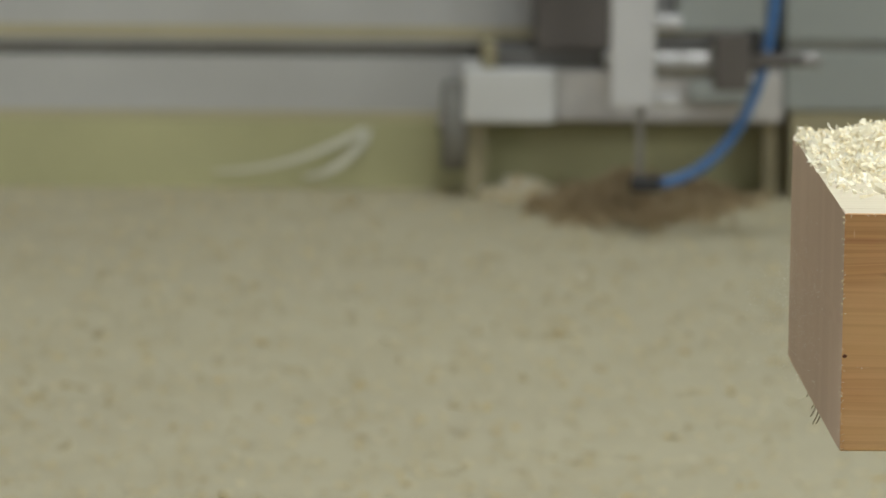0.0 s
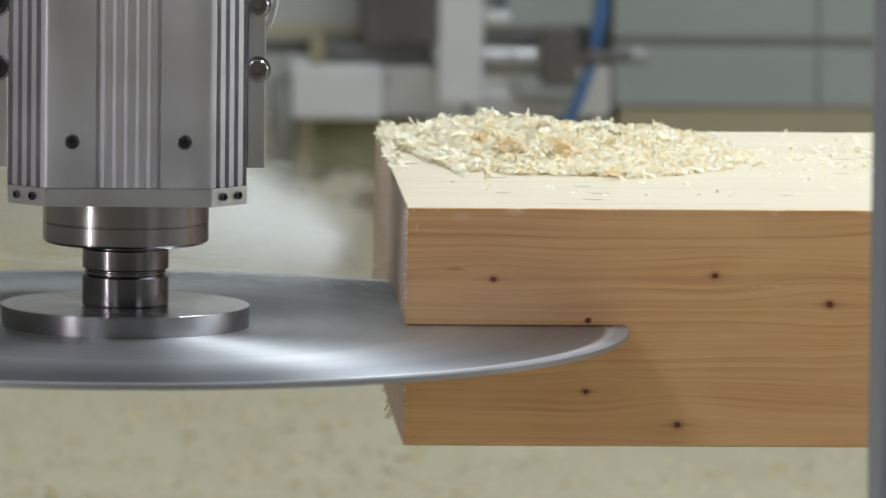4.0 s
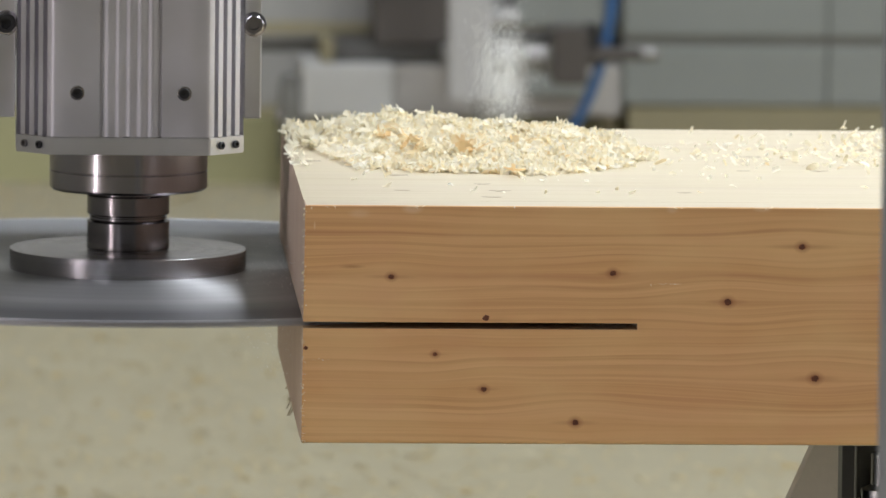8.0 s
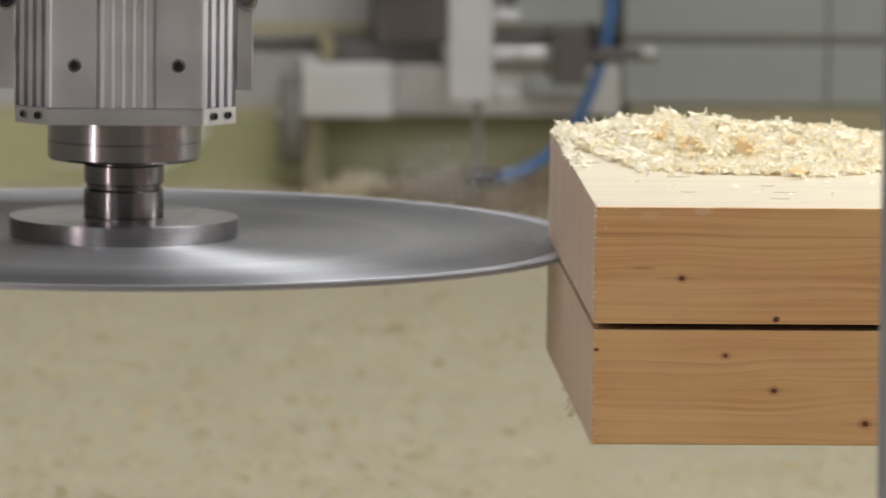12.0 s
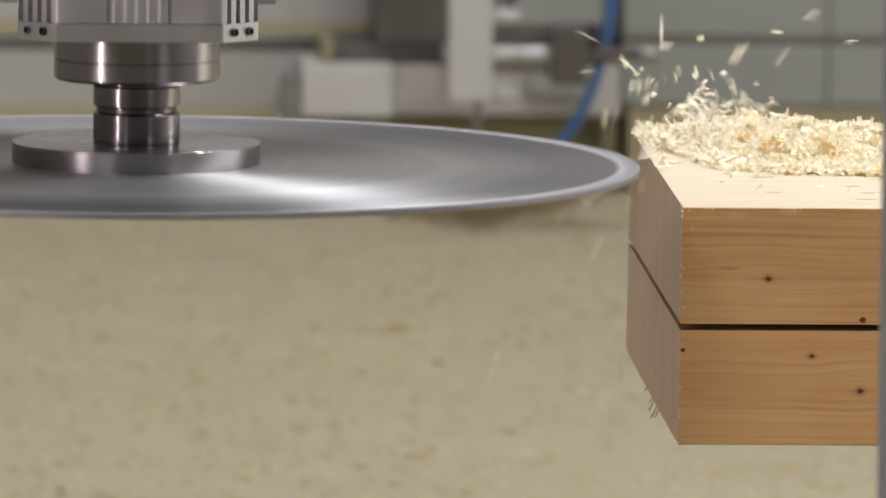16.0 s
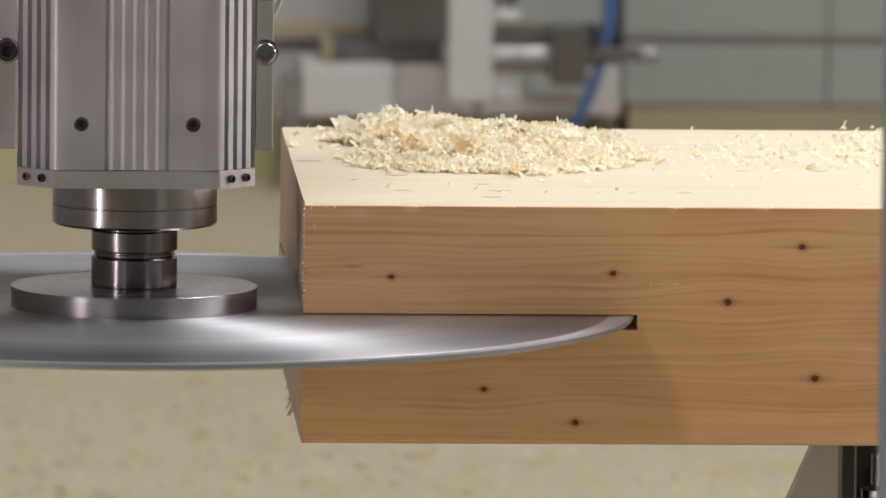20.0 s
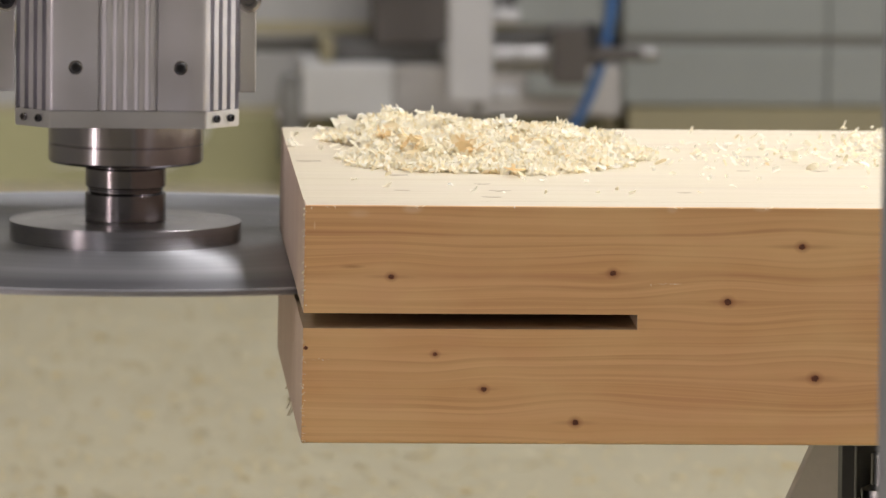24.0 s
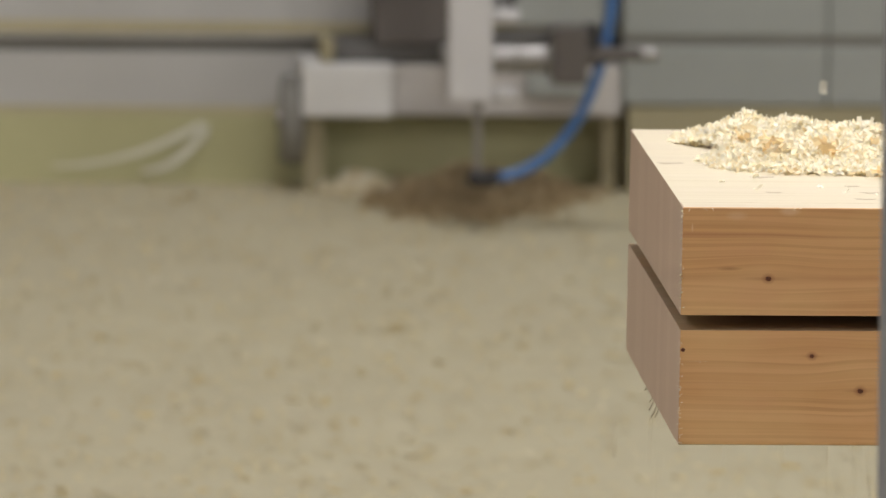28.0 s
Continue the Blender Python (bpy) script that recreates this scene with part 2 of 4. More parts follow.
FLOOR = sawdust_floor()
KNOTS = [(0.072, 0.1403, 0.0030), (0.2572, 0.1441, 0.0034), (0.1503, 0.0463, 0.0030), (0.2271, 0.0187, 0.0036), (0.4151, 0.1673, 0.0036),
         (0.3534, 0.1205, 0.0038), (0.4272, 0.0568, 0.0040), (0.1094, 0.0755, 0.0026), (0.1515, 0.1062, 0.0026), (0.0015, 0.0802, 0.0026)]
KNOT_PALE = paint("pale_knot", (0.34, 0.28, 0.195), 0.7, vary=0.45, scale=160, grain=600)
TOP_KNOTS = [(0.0142, 0.375, 0.006), (0.086, 0.126, 0.0035), (0.1687, 0.1263, 0.0045), (0.159, 0.074, 0.0045), (0.1557, 0.183, 0.004), (0.0855, 0.256, 0.006),
             (0.4027, 0.435, 0.005), (0.388, 0.309, 0.0035), (0.455, 0.313, 0.004), (0.325, 0.12, 0.0035), (0.55, 0.08, 0.006)]
AMBER_SPOTS = [(0.1003, 0.365, 14), (0.1489, 0.36, 18), (0.1974, 0.40, 4), (0.0846, 0.45, 8), (0.185, 0.24, 3)]
WOOD_FRONT = wood("spruce_front", knots=KNOTS[:8])
# pale: orange greyed out in the colour, as strong light bleaches the upper face
WOOD = wood("spruce_boards", pale=0.82)
WOOD_CUT = wood("fresh_cut_spruce", pale=0.4)
END = end_grain("spruce_end_grain")
KNOT = paint("dark_knot", (0.125, 0.038, 0.017), 0.6, vary=0.5, scale=260, grain=900)
ALU = steel("anodised_aluminium", (0.63, 0.615, 0.645), 0.46, (600, 600, 4))
ALU_LIGHT = steel("milled_aluminium", (0.66, 0.65, 0.65), 0.40, (5, 5, 500))
STEEL = steel("turned_steel", (0.38, 0.36, 0.37), 0.21, (3, 3, 700), aniso=0.5)
STEEL_DARK = steel("turned_dark_steel", (0.26, 0.24, 0.24), 0.20, (3, 3, 700), aniso=0.4)
FLANGE = steel("turned_flange_steel", (0.40, 0.385, 0.39), 0.25, (3, 3, 500), aniso=0.5)
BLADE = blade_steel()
TOOTH = steel("bright_ground_rim", (0.44, 0.44, 0.475), 0.42)
CYLINDER = paint("dull_steel", (0.30, 0.29, 0.28), 0.32, 0.75)
HOUSING_GREY = paint("pale_housing_paint", (0.69, 0.685, 0.67), 0.5, vary=0.06, scale=4)
WARM_GREY = paint("warm_grey_paint", (0.50, 0.475, 0.445), 0.55, vary=0.10, scale=3)
BLACK = paint("black_oxide_steel", (0.022, 0.021, 0.022), 0.5, 0.0)
DARK = paint("dark_grey_paint", (0.12, 0.115, 0.108), 0.55)
BROWN_GREY = paint("brownish_grey_paint", (0.10, 0.087, 0.078), 0.5)
JOINT = paint("dull_grey_paint", (0.22, 0.212, 0.19), 0.7)
GUSSET = paint("dusty_grey_paint", (0.63, 0.585, 0.51), 0.6, vary=0.1, scale=5)
GREY = paint("light_grey_paint", (0.50, 0.495, 0.48), 0.5, vary=0.08, scale=4)
GREY_GREEN = paint("grey_green_paint", (0.31, 0.325, 0.305), 0.55, vary=0.10, scale=3)
POST_GREY = paint("blue_grey_paint", (0.22, 0.235, 0.27), 0.45, vary=0.06)
WHITE = paint("white_paint", (0.56, 0.55, 0.55), 0.4, vary=0.05)
LEDGE = paint("dusty_ledge_paint", (0.47, 0.42, 0.27), 0.75, vary=0.15, scale=5)
OLIVE = paint("dusty_olive_paint", (0.47, 0.455, 0.255), 0.75, vary=0.12, scale=3)
OCHRE = paint("dusty_ochre_paint", (0.34, 0.30, 0.185), 0.7)
BLUE = paint("blue_hose_plastic", (0.05, 0.14, 0.34), 0.4, vary=0.1)
FILM = paint("white_plastic_film", (0.74, 0.73, 0.62), 0.35)
CONCRETE = paint("hall_plaster", (0.42, 0.42, 0.41), 0.85, vary=0.1, scale=1.2, grain=40)
CHIPS = chip_matter("fresh_shavings", ((0.0, (0.82, 0.66, 0.40)), (0.05, (0.89, 0.80, 0.57)), (0.3, (0.92, 0.865, 0.69)), (0.75, (0.95, 0.92, 0.80)), (1.0, (0.96, 0.945, 0.87))))
CHIPS_AMBER = chip_matter("amber_shavings", ((0.0, (0.74, 0.54, 0.28)), (0.5, (0.82, 0.66, 0.39)), (1.0, (0.87, 0.76, 0.52))))
DUST = chip_matter("fine_sawdust", ((0.0, (0.93, 0.93, 0.90)), (1.0, (0.97, 0.97, 0.95))), 0.5, 0.0)
CHIPS_BROWN = chip_matter("brown_shavings", ((0.0, (0.44, 0.34, 0.21)), (0.5, (0.53, 0.43, 0.275)), (1.0, (0.62, 0.53, 0.36))))
CHIPS_FLOOR = chip_matter("floor_shavings", ((0.0, (0.58, 0.45, 0.21)), (0.2, (0.70, 0.58, 0.31)), (0.5, (0.74, 0.64, 0.38)), (0.85, (0.77, 0.69, 0.46)), (1.0, (0.82, 0.76, 0.58))), 0.4)


# ---------------------------------------------------------------- mesh helpers
def thing(name, m, label, category, group="", kind=""):
    ob = new(name)
    ob.matrix_world = m
    ob.empty_display_size = 0.05
    return tagged(ob, label, category, group, kind)


def part(name, bm, material, parent=None, label="", smooth=False, m=None):
    me = bpy.data.meshes.new(name)
    bm.normal_update()
    bm.to_mesh(me)
    bm.free()
    for mat in material if isinstance(material, (list, tuple)) else (material,):
        me.materials.append(mat)
    if smooth:
        me.shade_smooth()
        for poly in me.polygons:
            poly.use_smooth = True
    ob = new(name, me)
    if parent is not None:
        ob.parent = parent
    if m is not None:
        ob.matrix_basis = m
    if label:
        ob["label"] = label
    return ob


def box(x0, x1, y0, y1, z0, z1, bevel=0.0, bm=None, segments=2):
    out = bm if bm is not None else bmesh.new()
    tmp = bmesh.new() if (bevel and bm is not None) else out
    r = bmesh.ops.create_cube(tmp, size=1.0)
    for v in r["verts"]:
        v.co = ((x0 + x1) / 2 + v.co.x * (x1 - x0), (y0 + y1) / 2 + v.co.y * (y1 - y0), (z0 + z1) / 2 + v.co.z * (z1 - z0))
    if bevel:
        bmesh.ops.bevel(tmp, geom=tmp.edges[:], offset=bevel, segments=segments, affect="EDGES", profile=0.6)
    if tmp is not out:
        me = bpy.data.meshes.new("tmp")
        tmp.to_mesh(me)
        tmp.free()
        out.from_mesh(me)
        bpy.data.meshes.remove(me)
    return out


def lathe(profile, n=96, closed=True):
    """A turned body from (radius, height) pairs, from bottom to top."""
    bm = bmesh.new()
    loops = []
    for r, z in profile:
        loops.append([bm.verts.new((r * math.cos(2 * math.pi * i / n), r * math.sin(2 * math.pi * i / n), z)) for i in range(n)])
    for a, b in zip(loops, loops[1:]):
        for i in range(n):
            bm.faces.new((a[i], a[(i + 1) % n], b[(i + 1) % n], b[i]))
    if closed:
        bm.faces.new(loops[0][::-1])
        bm.faces.new(loops[-1])
    return bm


def sharp(ob, degrees=35):
    """Smooth shading with crisp edges past an angle."""
    me = ob.data
    bm = bmesh.new()
    bm.from_mesh(me)
    for e in bm.edges:
        e.smooth = not (len(e.link_faces) == 2 and e.calc_face_angle(0) > radians(degrees))
    for f in bm.faces:
        f.smooth = True
    bm.to_mesh(me)
    bm.free()
    return ob


def extrude(outline, z0, z1):
    """A prism over a plan outline."""
    bm = bmesh.new()
    lo = [bm.verts.new((x, y, z0)) for x, y in outline]
    hi = [bm.verts.new((x, y, z1)) for x, y in outline]
    n = len(outline)
    for i in range(n):
        bm.faces.new((lo[i], lo[(i + 1) % n], hi[(i + 1) % n], hi[i]))
    bm.faces.new(lo[::-1])
    bm.faces.new(hi)
    bmesh.ops.recalc_face_normals(bm, faces=bm.faces[:])
    return bm


def tube(points, r, n=10):
    """A round hose along points."""
    bm = bmesh.new()
    pts = [Vector(p) for p in points]
    rings = []
    for i, p in enumerate(pts):
        d = (pts[min(i + 1, len(pts) - 1)] - pts[max(i - 1, 0)]).normalized()
        a = d.orthogonal().normalized()
        b = d.cross(a)
        if rings:
            a = (last - d * last.dot(d)).normalized()
            b = d.cross(a)
        last = a
        rings.append([bm.verts.new(p + r * (math.cos(2 * math.pi * k / n) * a + math.sin(2 * math.pi * k / n) * b)) for k in range(n)])
    for u, v in zip(rings, rings[1:]):
        for k in range(n):
            bm.faces.new((u[k], u[(k + 1) % n], v[(k + 1) % n], v[k]))
    bm.faces.new(rings[0][::-1])
    bm.faces.new(rings[-1])
    return bm


def flakes(name, spots, rng, material, length=(0.0055, 0.0145), width=(0.0015, 0.0042), flat=0.5, bend=1.0):
    """Curled wood shavings at given spots, joined in one mesh."""
    verts, faces = [], []
    for x, y, z in spots:
        L, w = rng.uniform(*length), rng.uniform(*width)
        if rng.random() < 0.22:
            L, w = L * 1.25, w * 1.75
        curl = bend * rng.uniform(0.2, 2.6) * rng.choice((-1, 1))
        turn = Euler((rng.gauss(0, flat), rng.gauss(0, flat), rng.uniform(0, 6.283))).to_matrix()
        base = len(verts)
        seg = 3
        for i in range(seg + 1):
            s = i / seg - 0.5
            ang = curl * s
            px = L * (math.sin(ang) / curl)
            pz = L * ((1 - math.cos(ang)) / curl)
            ww = w * (1.0 if 0 < i < seg else rng.uniform(0.35, 0.9))
            for side in (-1, 1):
                q = turn @ Vector((px, side * ww / 2 + rng.uniform(-0.1, 0.1) * w, pz))
                verts.append((x + q.x, y + q.y, z + q.z))
        for i in range(seg):
            b = base + 2 * i
            faces.append((b, b + 1, b + 3, b + 2))
    me = bpy.data.meshes.new(name)
    me.from_pydata(verts, [], faces)
    me.materials.append(material)
    return new(name, me)


def smooth(a, b, t):
    k = min(1.0, max(0.0, (t - a) / (b - a)))
    return k * k * (3 - 2 * k)


def through_points(table, t):
    """Straight lines through (time, value) pairs."""
    if t <= table[0][0]:
        return table[0][1]
    for (t0, v0), (t1, v1) in zip(table, table[1:]):
        if t <= t1:
            return v0 + (v1 - v0) * (t - t0) / (t1 - t0)
    return table[-1][1]


# ---------------------------------------------------------------- how the machine moves
FEED = 0.315                      # travel of the timber
BEAM_X = [(0, FEED), (2.33, FEED), (4.70, 0), (10.18, 0), (12.56, FEED), (17.08, FEED), (19.48, 0), (24.88, 0), (27.25, FEED), (28, FEED)]
SAW_Y = [(0, -0.008), (4.80, -0.008), (10.05, 0.683), (13.15, 0.683), (14.3, -0.008), (19.55, -0.008), (24.78, 0.683), (28, 0.683)]
PASS_1, PASS_2 = 0.0995, 0.1068   # height of the two cuts over the underside of the timber
SAW_Z = [(0, 0.354), (0.1, 0.324), (0.2, 0.294), (0.3, 0.2600), (0.4, 0.2455), (0.5, 0.2320), (1.0, 0.1640), (1.5, 0.1003), (2.0, 0.0309), (2.23, 0.0),
         (12.62, 0.0), (12.75, 0.02), (12.85, 0.07), (13.3, 0.33), (14.2, 0.33), (14.5, 0.290), (14.6, 0.281), (14.8, 0.260), (15.0, 0.252), (15.1, 0.248),
         (15.3, 0.229), (15.5, 0.2030), (16.0, 0.1337), (16.5, 0.0702), (16.99, 0.0073), (27.36, 0.0073), (27.44, 0.0130), (27.5, 0.029), (27.6, 0.083),
         (27.7, 0.138), (27.8, 0.190), (27.9, 0.246), (28.0, 0.304)]
BED = 0.62                        # underside of the timber over the floor
SAW_X, BLADE_R = -0.141, 0.420


def eased(table, t):
    """The same, with the corners rounded over a tenth of a second."""
    return sum(through_points(table, t + d) for d in (-0.06, -0.02, 0.02, 0.06)) / 4


def times(*tables):
    """Times for keys: a tenth of a second apart wherever a table changes."""
    out = {0.0, 28.0}
    for table in tables:
        for (t0, v0), (t1, v1) in zip(table, table[1:]):
            if v0 != v1:
                k = t0 - 0.1
                while k < t1 + 0.15:
                    out.add(round(min(28.0, max(0.0, k)), 2))
                    k += 0.1
    return sorted(out)


def beam_x(t):
    return eased(BEAM_X, t)


def beam_rows(at=(0, 0, 0)):
    return [(t, pose(at[0] + beam_x(t), at[1], at[2])) for t in times(BEAM_X)]


# ---------------------------------------------------------------- the hall
def slab(name, x0, x1, y0, y1, z0, z1, mat, label):
    ob = part(name, box(x0, x1, y0, y1, z0, z1), mat)
    return tagged(ob, label, name.split("_")[0], kind="structure")


slab("floor", -6.2, 5.5, -12.2, 8.6, -0.2, 0.0, FLOOR, "hall floor covered with trodden pale sawdust")
slab("wall_west", -6.4, -6.2, -12.2, 8.8, -0.2, 6.2, CONCRETE, "plain plastered side wall of the hall")
slab("wall_east", 5.5, 5.7, -12.2, 8.8, -0.2, 6.2, CONCRETE, "plain plastered side wall of the hall")
slab("wall_south", -6.2, 5.5, -12.4, -12.2, -0.2, 6.2, CONCRETE, "plain plastered end wall of the hall")
slab("ceiling", -6.2, 5.5, -12.2, 8.6, 6.0, 6.2, CONCRETE, "plain pale hall ceiling")
# the rear wall is clad in grey sheet, with a dark joint low down and dusty ledges
slab("wall_north", -6.2, 5.5, 8.4, 8.6, 0.236, 6.0, GREY, "light grey sheet-clad rear wall above a dark joint")
slab("wall_joint", -6.2, 5.5, 8.415, 8.6, 0.214, 0.236, JOINT, "dark recessed joint running along the rear wall")
slab("wall_base", -6.2, 5.5, 8.4, 8.6, 0.112, 0.214, GREY, "grey lower panel of the rear wall")
slab("trim_upper", -6.2, 5.5, 8.394, 8.3999, 0.247, 0.266, LEDGE, "faded ochre strip above the wall joint")
slab("trim_lower", -6.2, 5.5, 8.36, 8.3999, 0.1122, 0.124, LEDGE, "dusty ochre ledge on top of the kerb")
slab("kerb", -6.2, 5.5, 8.34, 8.6, 0.0, 0.112, OLIVE, "low dusty olive-yellow kerb along the rear wall")


# ---------------------------------------------------------------- machinery before the rear wall
def carriage():
    t = thing("machine_carriage", pose(0, 0, 0), "grey steel carriage with upright bar and blue hose", "machine part")
    part("housing", box(0.260, 0.4095, 8.17, 8.38, 0.127, 0.2147, 0.006), HOUSING_GREY, t, "pale grey sheet-metal housing")
    part("crossbeam", box(0.410, 0.787, 8.20, 8.38, 0.128, 0.2120, 0.006), WARM_GREY, t)
    part("rail", box(0.313, 0.505, 8.22, 8.39, 0.2155, 0.246, 0.004), DARK, t, "dark slide rail")
    part("rail_cap", box(0.291, 0.3125, 8.19, 8.39, 0.2152, 0.255, 0.003), OCHRE, t)
    part("back_plate", box(0.378, 0.509, 8.2, 8.39, 0.2465, 1.1, 0.004), BROWN_GREY, t, "dark brownish steel back plate")
    part("rear_panel", box(0.612, 0.756, 8.22, 8.385, 0.277, 1.0, 0.004), GREY_GREEN, t, "grey-green sheet panel")
    part("rear_panel", box(0.630, 0.736, 8.16, 8.199, 0.165, 0.199, 0.004), GREY_GREEN, t, "grey-green sheet panel")
    part("upright_bar", box(0.472, 0.5415, 7.55, 7.60, 0.2115, 1.2, 0.005), WHITE, t, "white square upright bar")
    part("bar_bracket", box(0.49, 0.53, 7.601, 8.23, 0.225, 0.245, 0.003), GREY, t)
    for z in (0.344, 0.221):
        sharp(part("guide_bush", lathe([(0.009, -0.022), (0.0125, -0.018), (0.0125, 0.016), (0.009, 0.021)], 24), WHITE, t, m=pose(0.565, 7.60, z, 0, 90, 0)))
    sharp(part("spindle", lathe([(0.006, 0.0), (0.006, 0.11)], 16), DARK, t, m=pose(0.5425, 7.60, 0.318, 0, 90, 0)))
    cyl = part("air_cylinder", lathe([(0.016, -0.045), (0.0245, -0.042), (0.0245, 0.040), (0.021, 0.042), (0.021, 0.046)], 32), CYLINDER, t, "shiny dull-steel cylinder", m=pose(0.586, 7.60, 0.277, 0, 90, 0))
    sharp(cyl)
    for x in (0.585, 0.632):
        sharp(part("clamp_ring", lathe([(0.0262, -0.003), (0.0262, 0.003)], 32), JOINT, t, m=pose(x, 7.60, 0.277, 0, 90, 0)))
    part("cylinder_head", box(0.637, 0.694, 7.565, 7.64, 0.237, 0.330, 0.006), BROWN_GREY, t, "dark cylinder head block")
    part("port_block", box(0.690, 0.712, 7.58, 7.62, 0.296, 0.333, 0.003), BLACK, t)
    sharp(part("piston_rod", lathe([(0.022, 0.0), (0.016, 0.02), (0.0105, 0.045), (0.010, 0.086)], 24), BROWN_GREY, t, "dark tapering piston rod", m=pose(0.6945, 7.605, 0.284, 0, 90, 0)))
    sharp(part("rod_tip", lathe([(0.0105, 0.0), (0.0112, 0.002), (0.0112, 0.024), (0.008, 0.028)], 24), CYLINDER, t, "bright steel rod tip", m=pose(0.7808, 7.605, 0.284, 0, 90, 0)))
    sharp(part("feeler_rod", lathe([(0.0065, 0.0), (0.0065, 0.10), (0.010, 0.104), (0.010, 0.114)], 20), CYLINDER, t, m=pose(0.520, 7.575, 0.098)))
    part("rod_end", box(0.505, 0.555, 7.555, 7.595, 0.075, 0.100, 0.006), BLACK, t)
    pts = []
    for i in range(25):
        s = i / 24
        pts.append((0.55 + 0.19 * math.sin(s * 1.45), 7.575 + 0.05 * s, 0.088 + 0.03 * s + 0.30 * s ** 2.1))
    part("air_hose", tube(pts, 0.0088, 12), BLUE, t, "bright blue air hose", smooth=True)
    part("bracket_leg", box(0.264, 0.298, 8.20, 8.26, 0.0, 0.1265, 0.004), OCHRE, t)
    part("bracket_leg", box(0.759, 0.786, 8.25, 8.31, 0.0, 0.1275, 0.004), OCHRE, t)
    part("bracket_plate", box(0.757, 0.767, 8.265, 8.39, 0.2125, 0.45, 0.003), GREY_GREEN, t)
    wheel = part("guide_wheel", lathe([(0.02, -0.02), (0.068, -0.02), (0.075, -0.014), (0.075, 0.014), (0.068, 0.02), (0.02, 0.02)], 40), JOINT, t, "dusty grey guide wheel", m=pose(0.246, 8.25, 0.116, 0, 90, 0))
    sharp(wheel)
    sharp(part("wheel_hub", lathe([(0.016, -0.026), (0.016, 0.026)], 20), STEEL, t, m=pose(0.246, 8.25, 0.116, 0, 90, 0)))
    return t


carriage()
# stretch of panelled wall, built as a free block with an unseen handle
WALL_BLOCK = thing("panelled_wall_block", pose(0, 0, 0), "grey-green sheet-steel panelled stretch of the rear wall", "cabinet")
for x0, x1 in ((0.790, 1.1285), (1.130, 1.75)):
    part("door", box(x0, x1, 8.20, 8.33, 0.262, 1.6, 0.006), GREY_GREEN, WALL_BLOCK)
    part("base_panel", box(x0, x1, 8.20, 8.33, 0.148, 0.247, 0.006), GREY_GREEN, WALL_BLOCK)
part("joint", box(0.791, 1.749, 8.207, 8.33, 0.2475, 0.2615, 0.001), JOINT, WALL_BLOCK, "dark wall joint above the base panels")
part("plinth", box(0.80, 1.74, 8.205, 8.335, 0.0, 0.147, 0.004), OCHRE, WALL_BLOCK, "dusty ochre plinth")
part("handle", box(1.09, 1.105, 8.165, 8.199, 0.75, 0.95, 0.004), BLACK, WALL_BLOCK)


def heap(name, cx, cy, rx, ry, high, count, mat, label, seed):
    """A loose heap that thins out towards its edge."""
    rng = random.Random(seed)
    spots = []
    while len(spots) < count:
        x, y = rng.gauss(0, 0.5), rng.gauss(0, 0.5)
        r = math.hypot(x, y) * (1 + 0.35 * noise.noise(Vector((2.2 * x, 2.2 * y, seed))))
        if r > 1.35 or cy + ry * y > 8.33:
            continue
        k = math.exp(-2.2 * r * r)
        spots.append((cx + rx * x, cy + ry * y, 0.004 + high * k * rng.random() ** 0.4))
    ob = flakes(name, spots, rng, mat, (0.012, 0.035), (0.005, 0.014), 0.7)
    return tagged(ob, label, "shavings", kind="stuff")


heap("shavings_heap", 0.525, 8.03, 0.135, 0.24, 0.055, 2100, CHIPS_BROWN, "brown heap of bark and shavings under the carriage", 5)
heap("shavings_heap", 0.63, 8.15, 0.10, 0.12, 0.030, 700, CHIPS_BROWN, "low brown spread of bark and shavings under the carriage", 9)
heap("shavings_heap", 0.358, 8.20, 0.055, 0.06, 0.022, 420, CHIPS, "small pale heap of shavings by the carriage", 6)
# strips of pale film curling up on the kerb
film = thing("plastic_strip", pose(0, 0, 0), "pale translucent plastic strips curling along the kerb", "strip")
for x0, x1, z0, z1, w in ((-0.15, 0.10, 0.028, 0.100, 0.010), (0.0, 0.11, 0.020, 0.095, 0.016)):
    bm = bmesh.new()
    last = None
    for i in range(17):
        s = i / 16
        x, z = x0 + (x1 - x0) * s, z0 + (z1 - z0) * s ** 1.9
        y = 8.3385 - 0.02 * math.sin(s * 3.1)
        row = [bm.verts.new((x, y + dy, z + dz)) for dy, dz in ((-0.001, -w * (0.4 + s) / 2), (-0.001, w * (0.4 + s) / 2), (0.001, w * (0.4 + s) / 2), (0.001, -w * (0.4 + s) / 2))]
        if last:
            for k in range(4):
                bm.faces.new((last[k], last[(k + 1) % 4], row[(k + 1) % 4], row[k]))
        else:
            bm.faces.new(row[::-1])
        last = row
    bm.faces.new(last)
    part("strip", bm, FILM, film)

rng_floor = random.Random(11)
spots = [(rng_floor.uniform(-1.0, 2.2), rng_floor.uniform(3.9, 8.3), 0.001 + 0.002 * rng_floor.random()) for _ in range(9500)]
tagged(flakes("floor_shavings", spots, rng_floor, CHIPS_FLOOR, (0.006, 0.020), (0.003, 0.010), 0.16, 0.35), "pale shavings strewn over the hall floor", "shavings", kind="stuff")

# painted post of the machine frame, close before the lens
post = thing("machine_post", pose(0.3085, -2.0, 0), "blue-grey painted square post of the machine frame", "post")
part("column", box(0.0, 0.10, 0.0, 0.10, 0.012, 2.6, 0.006), POST_GREY, post)
part("base_plate", box(-0.05, 0.15, -0.05, 0.15, 0.0, 0.0118, 0.002), POST_GREY, post)


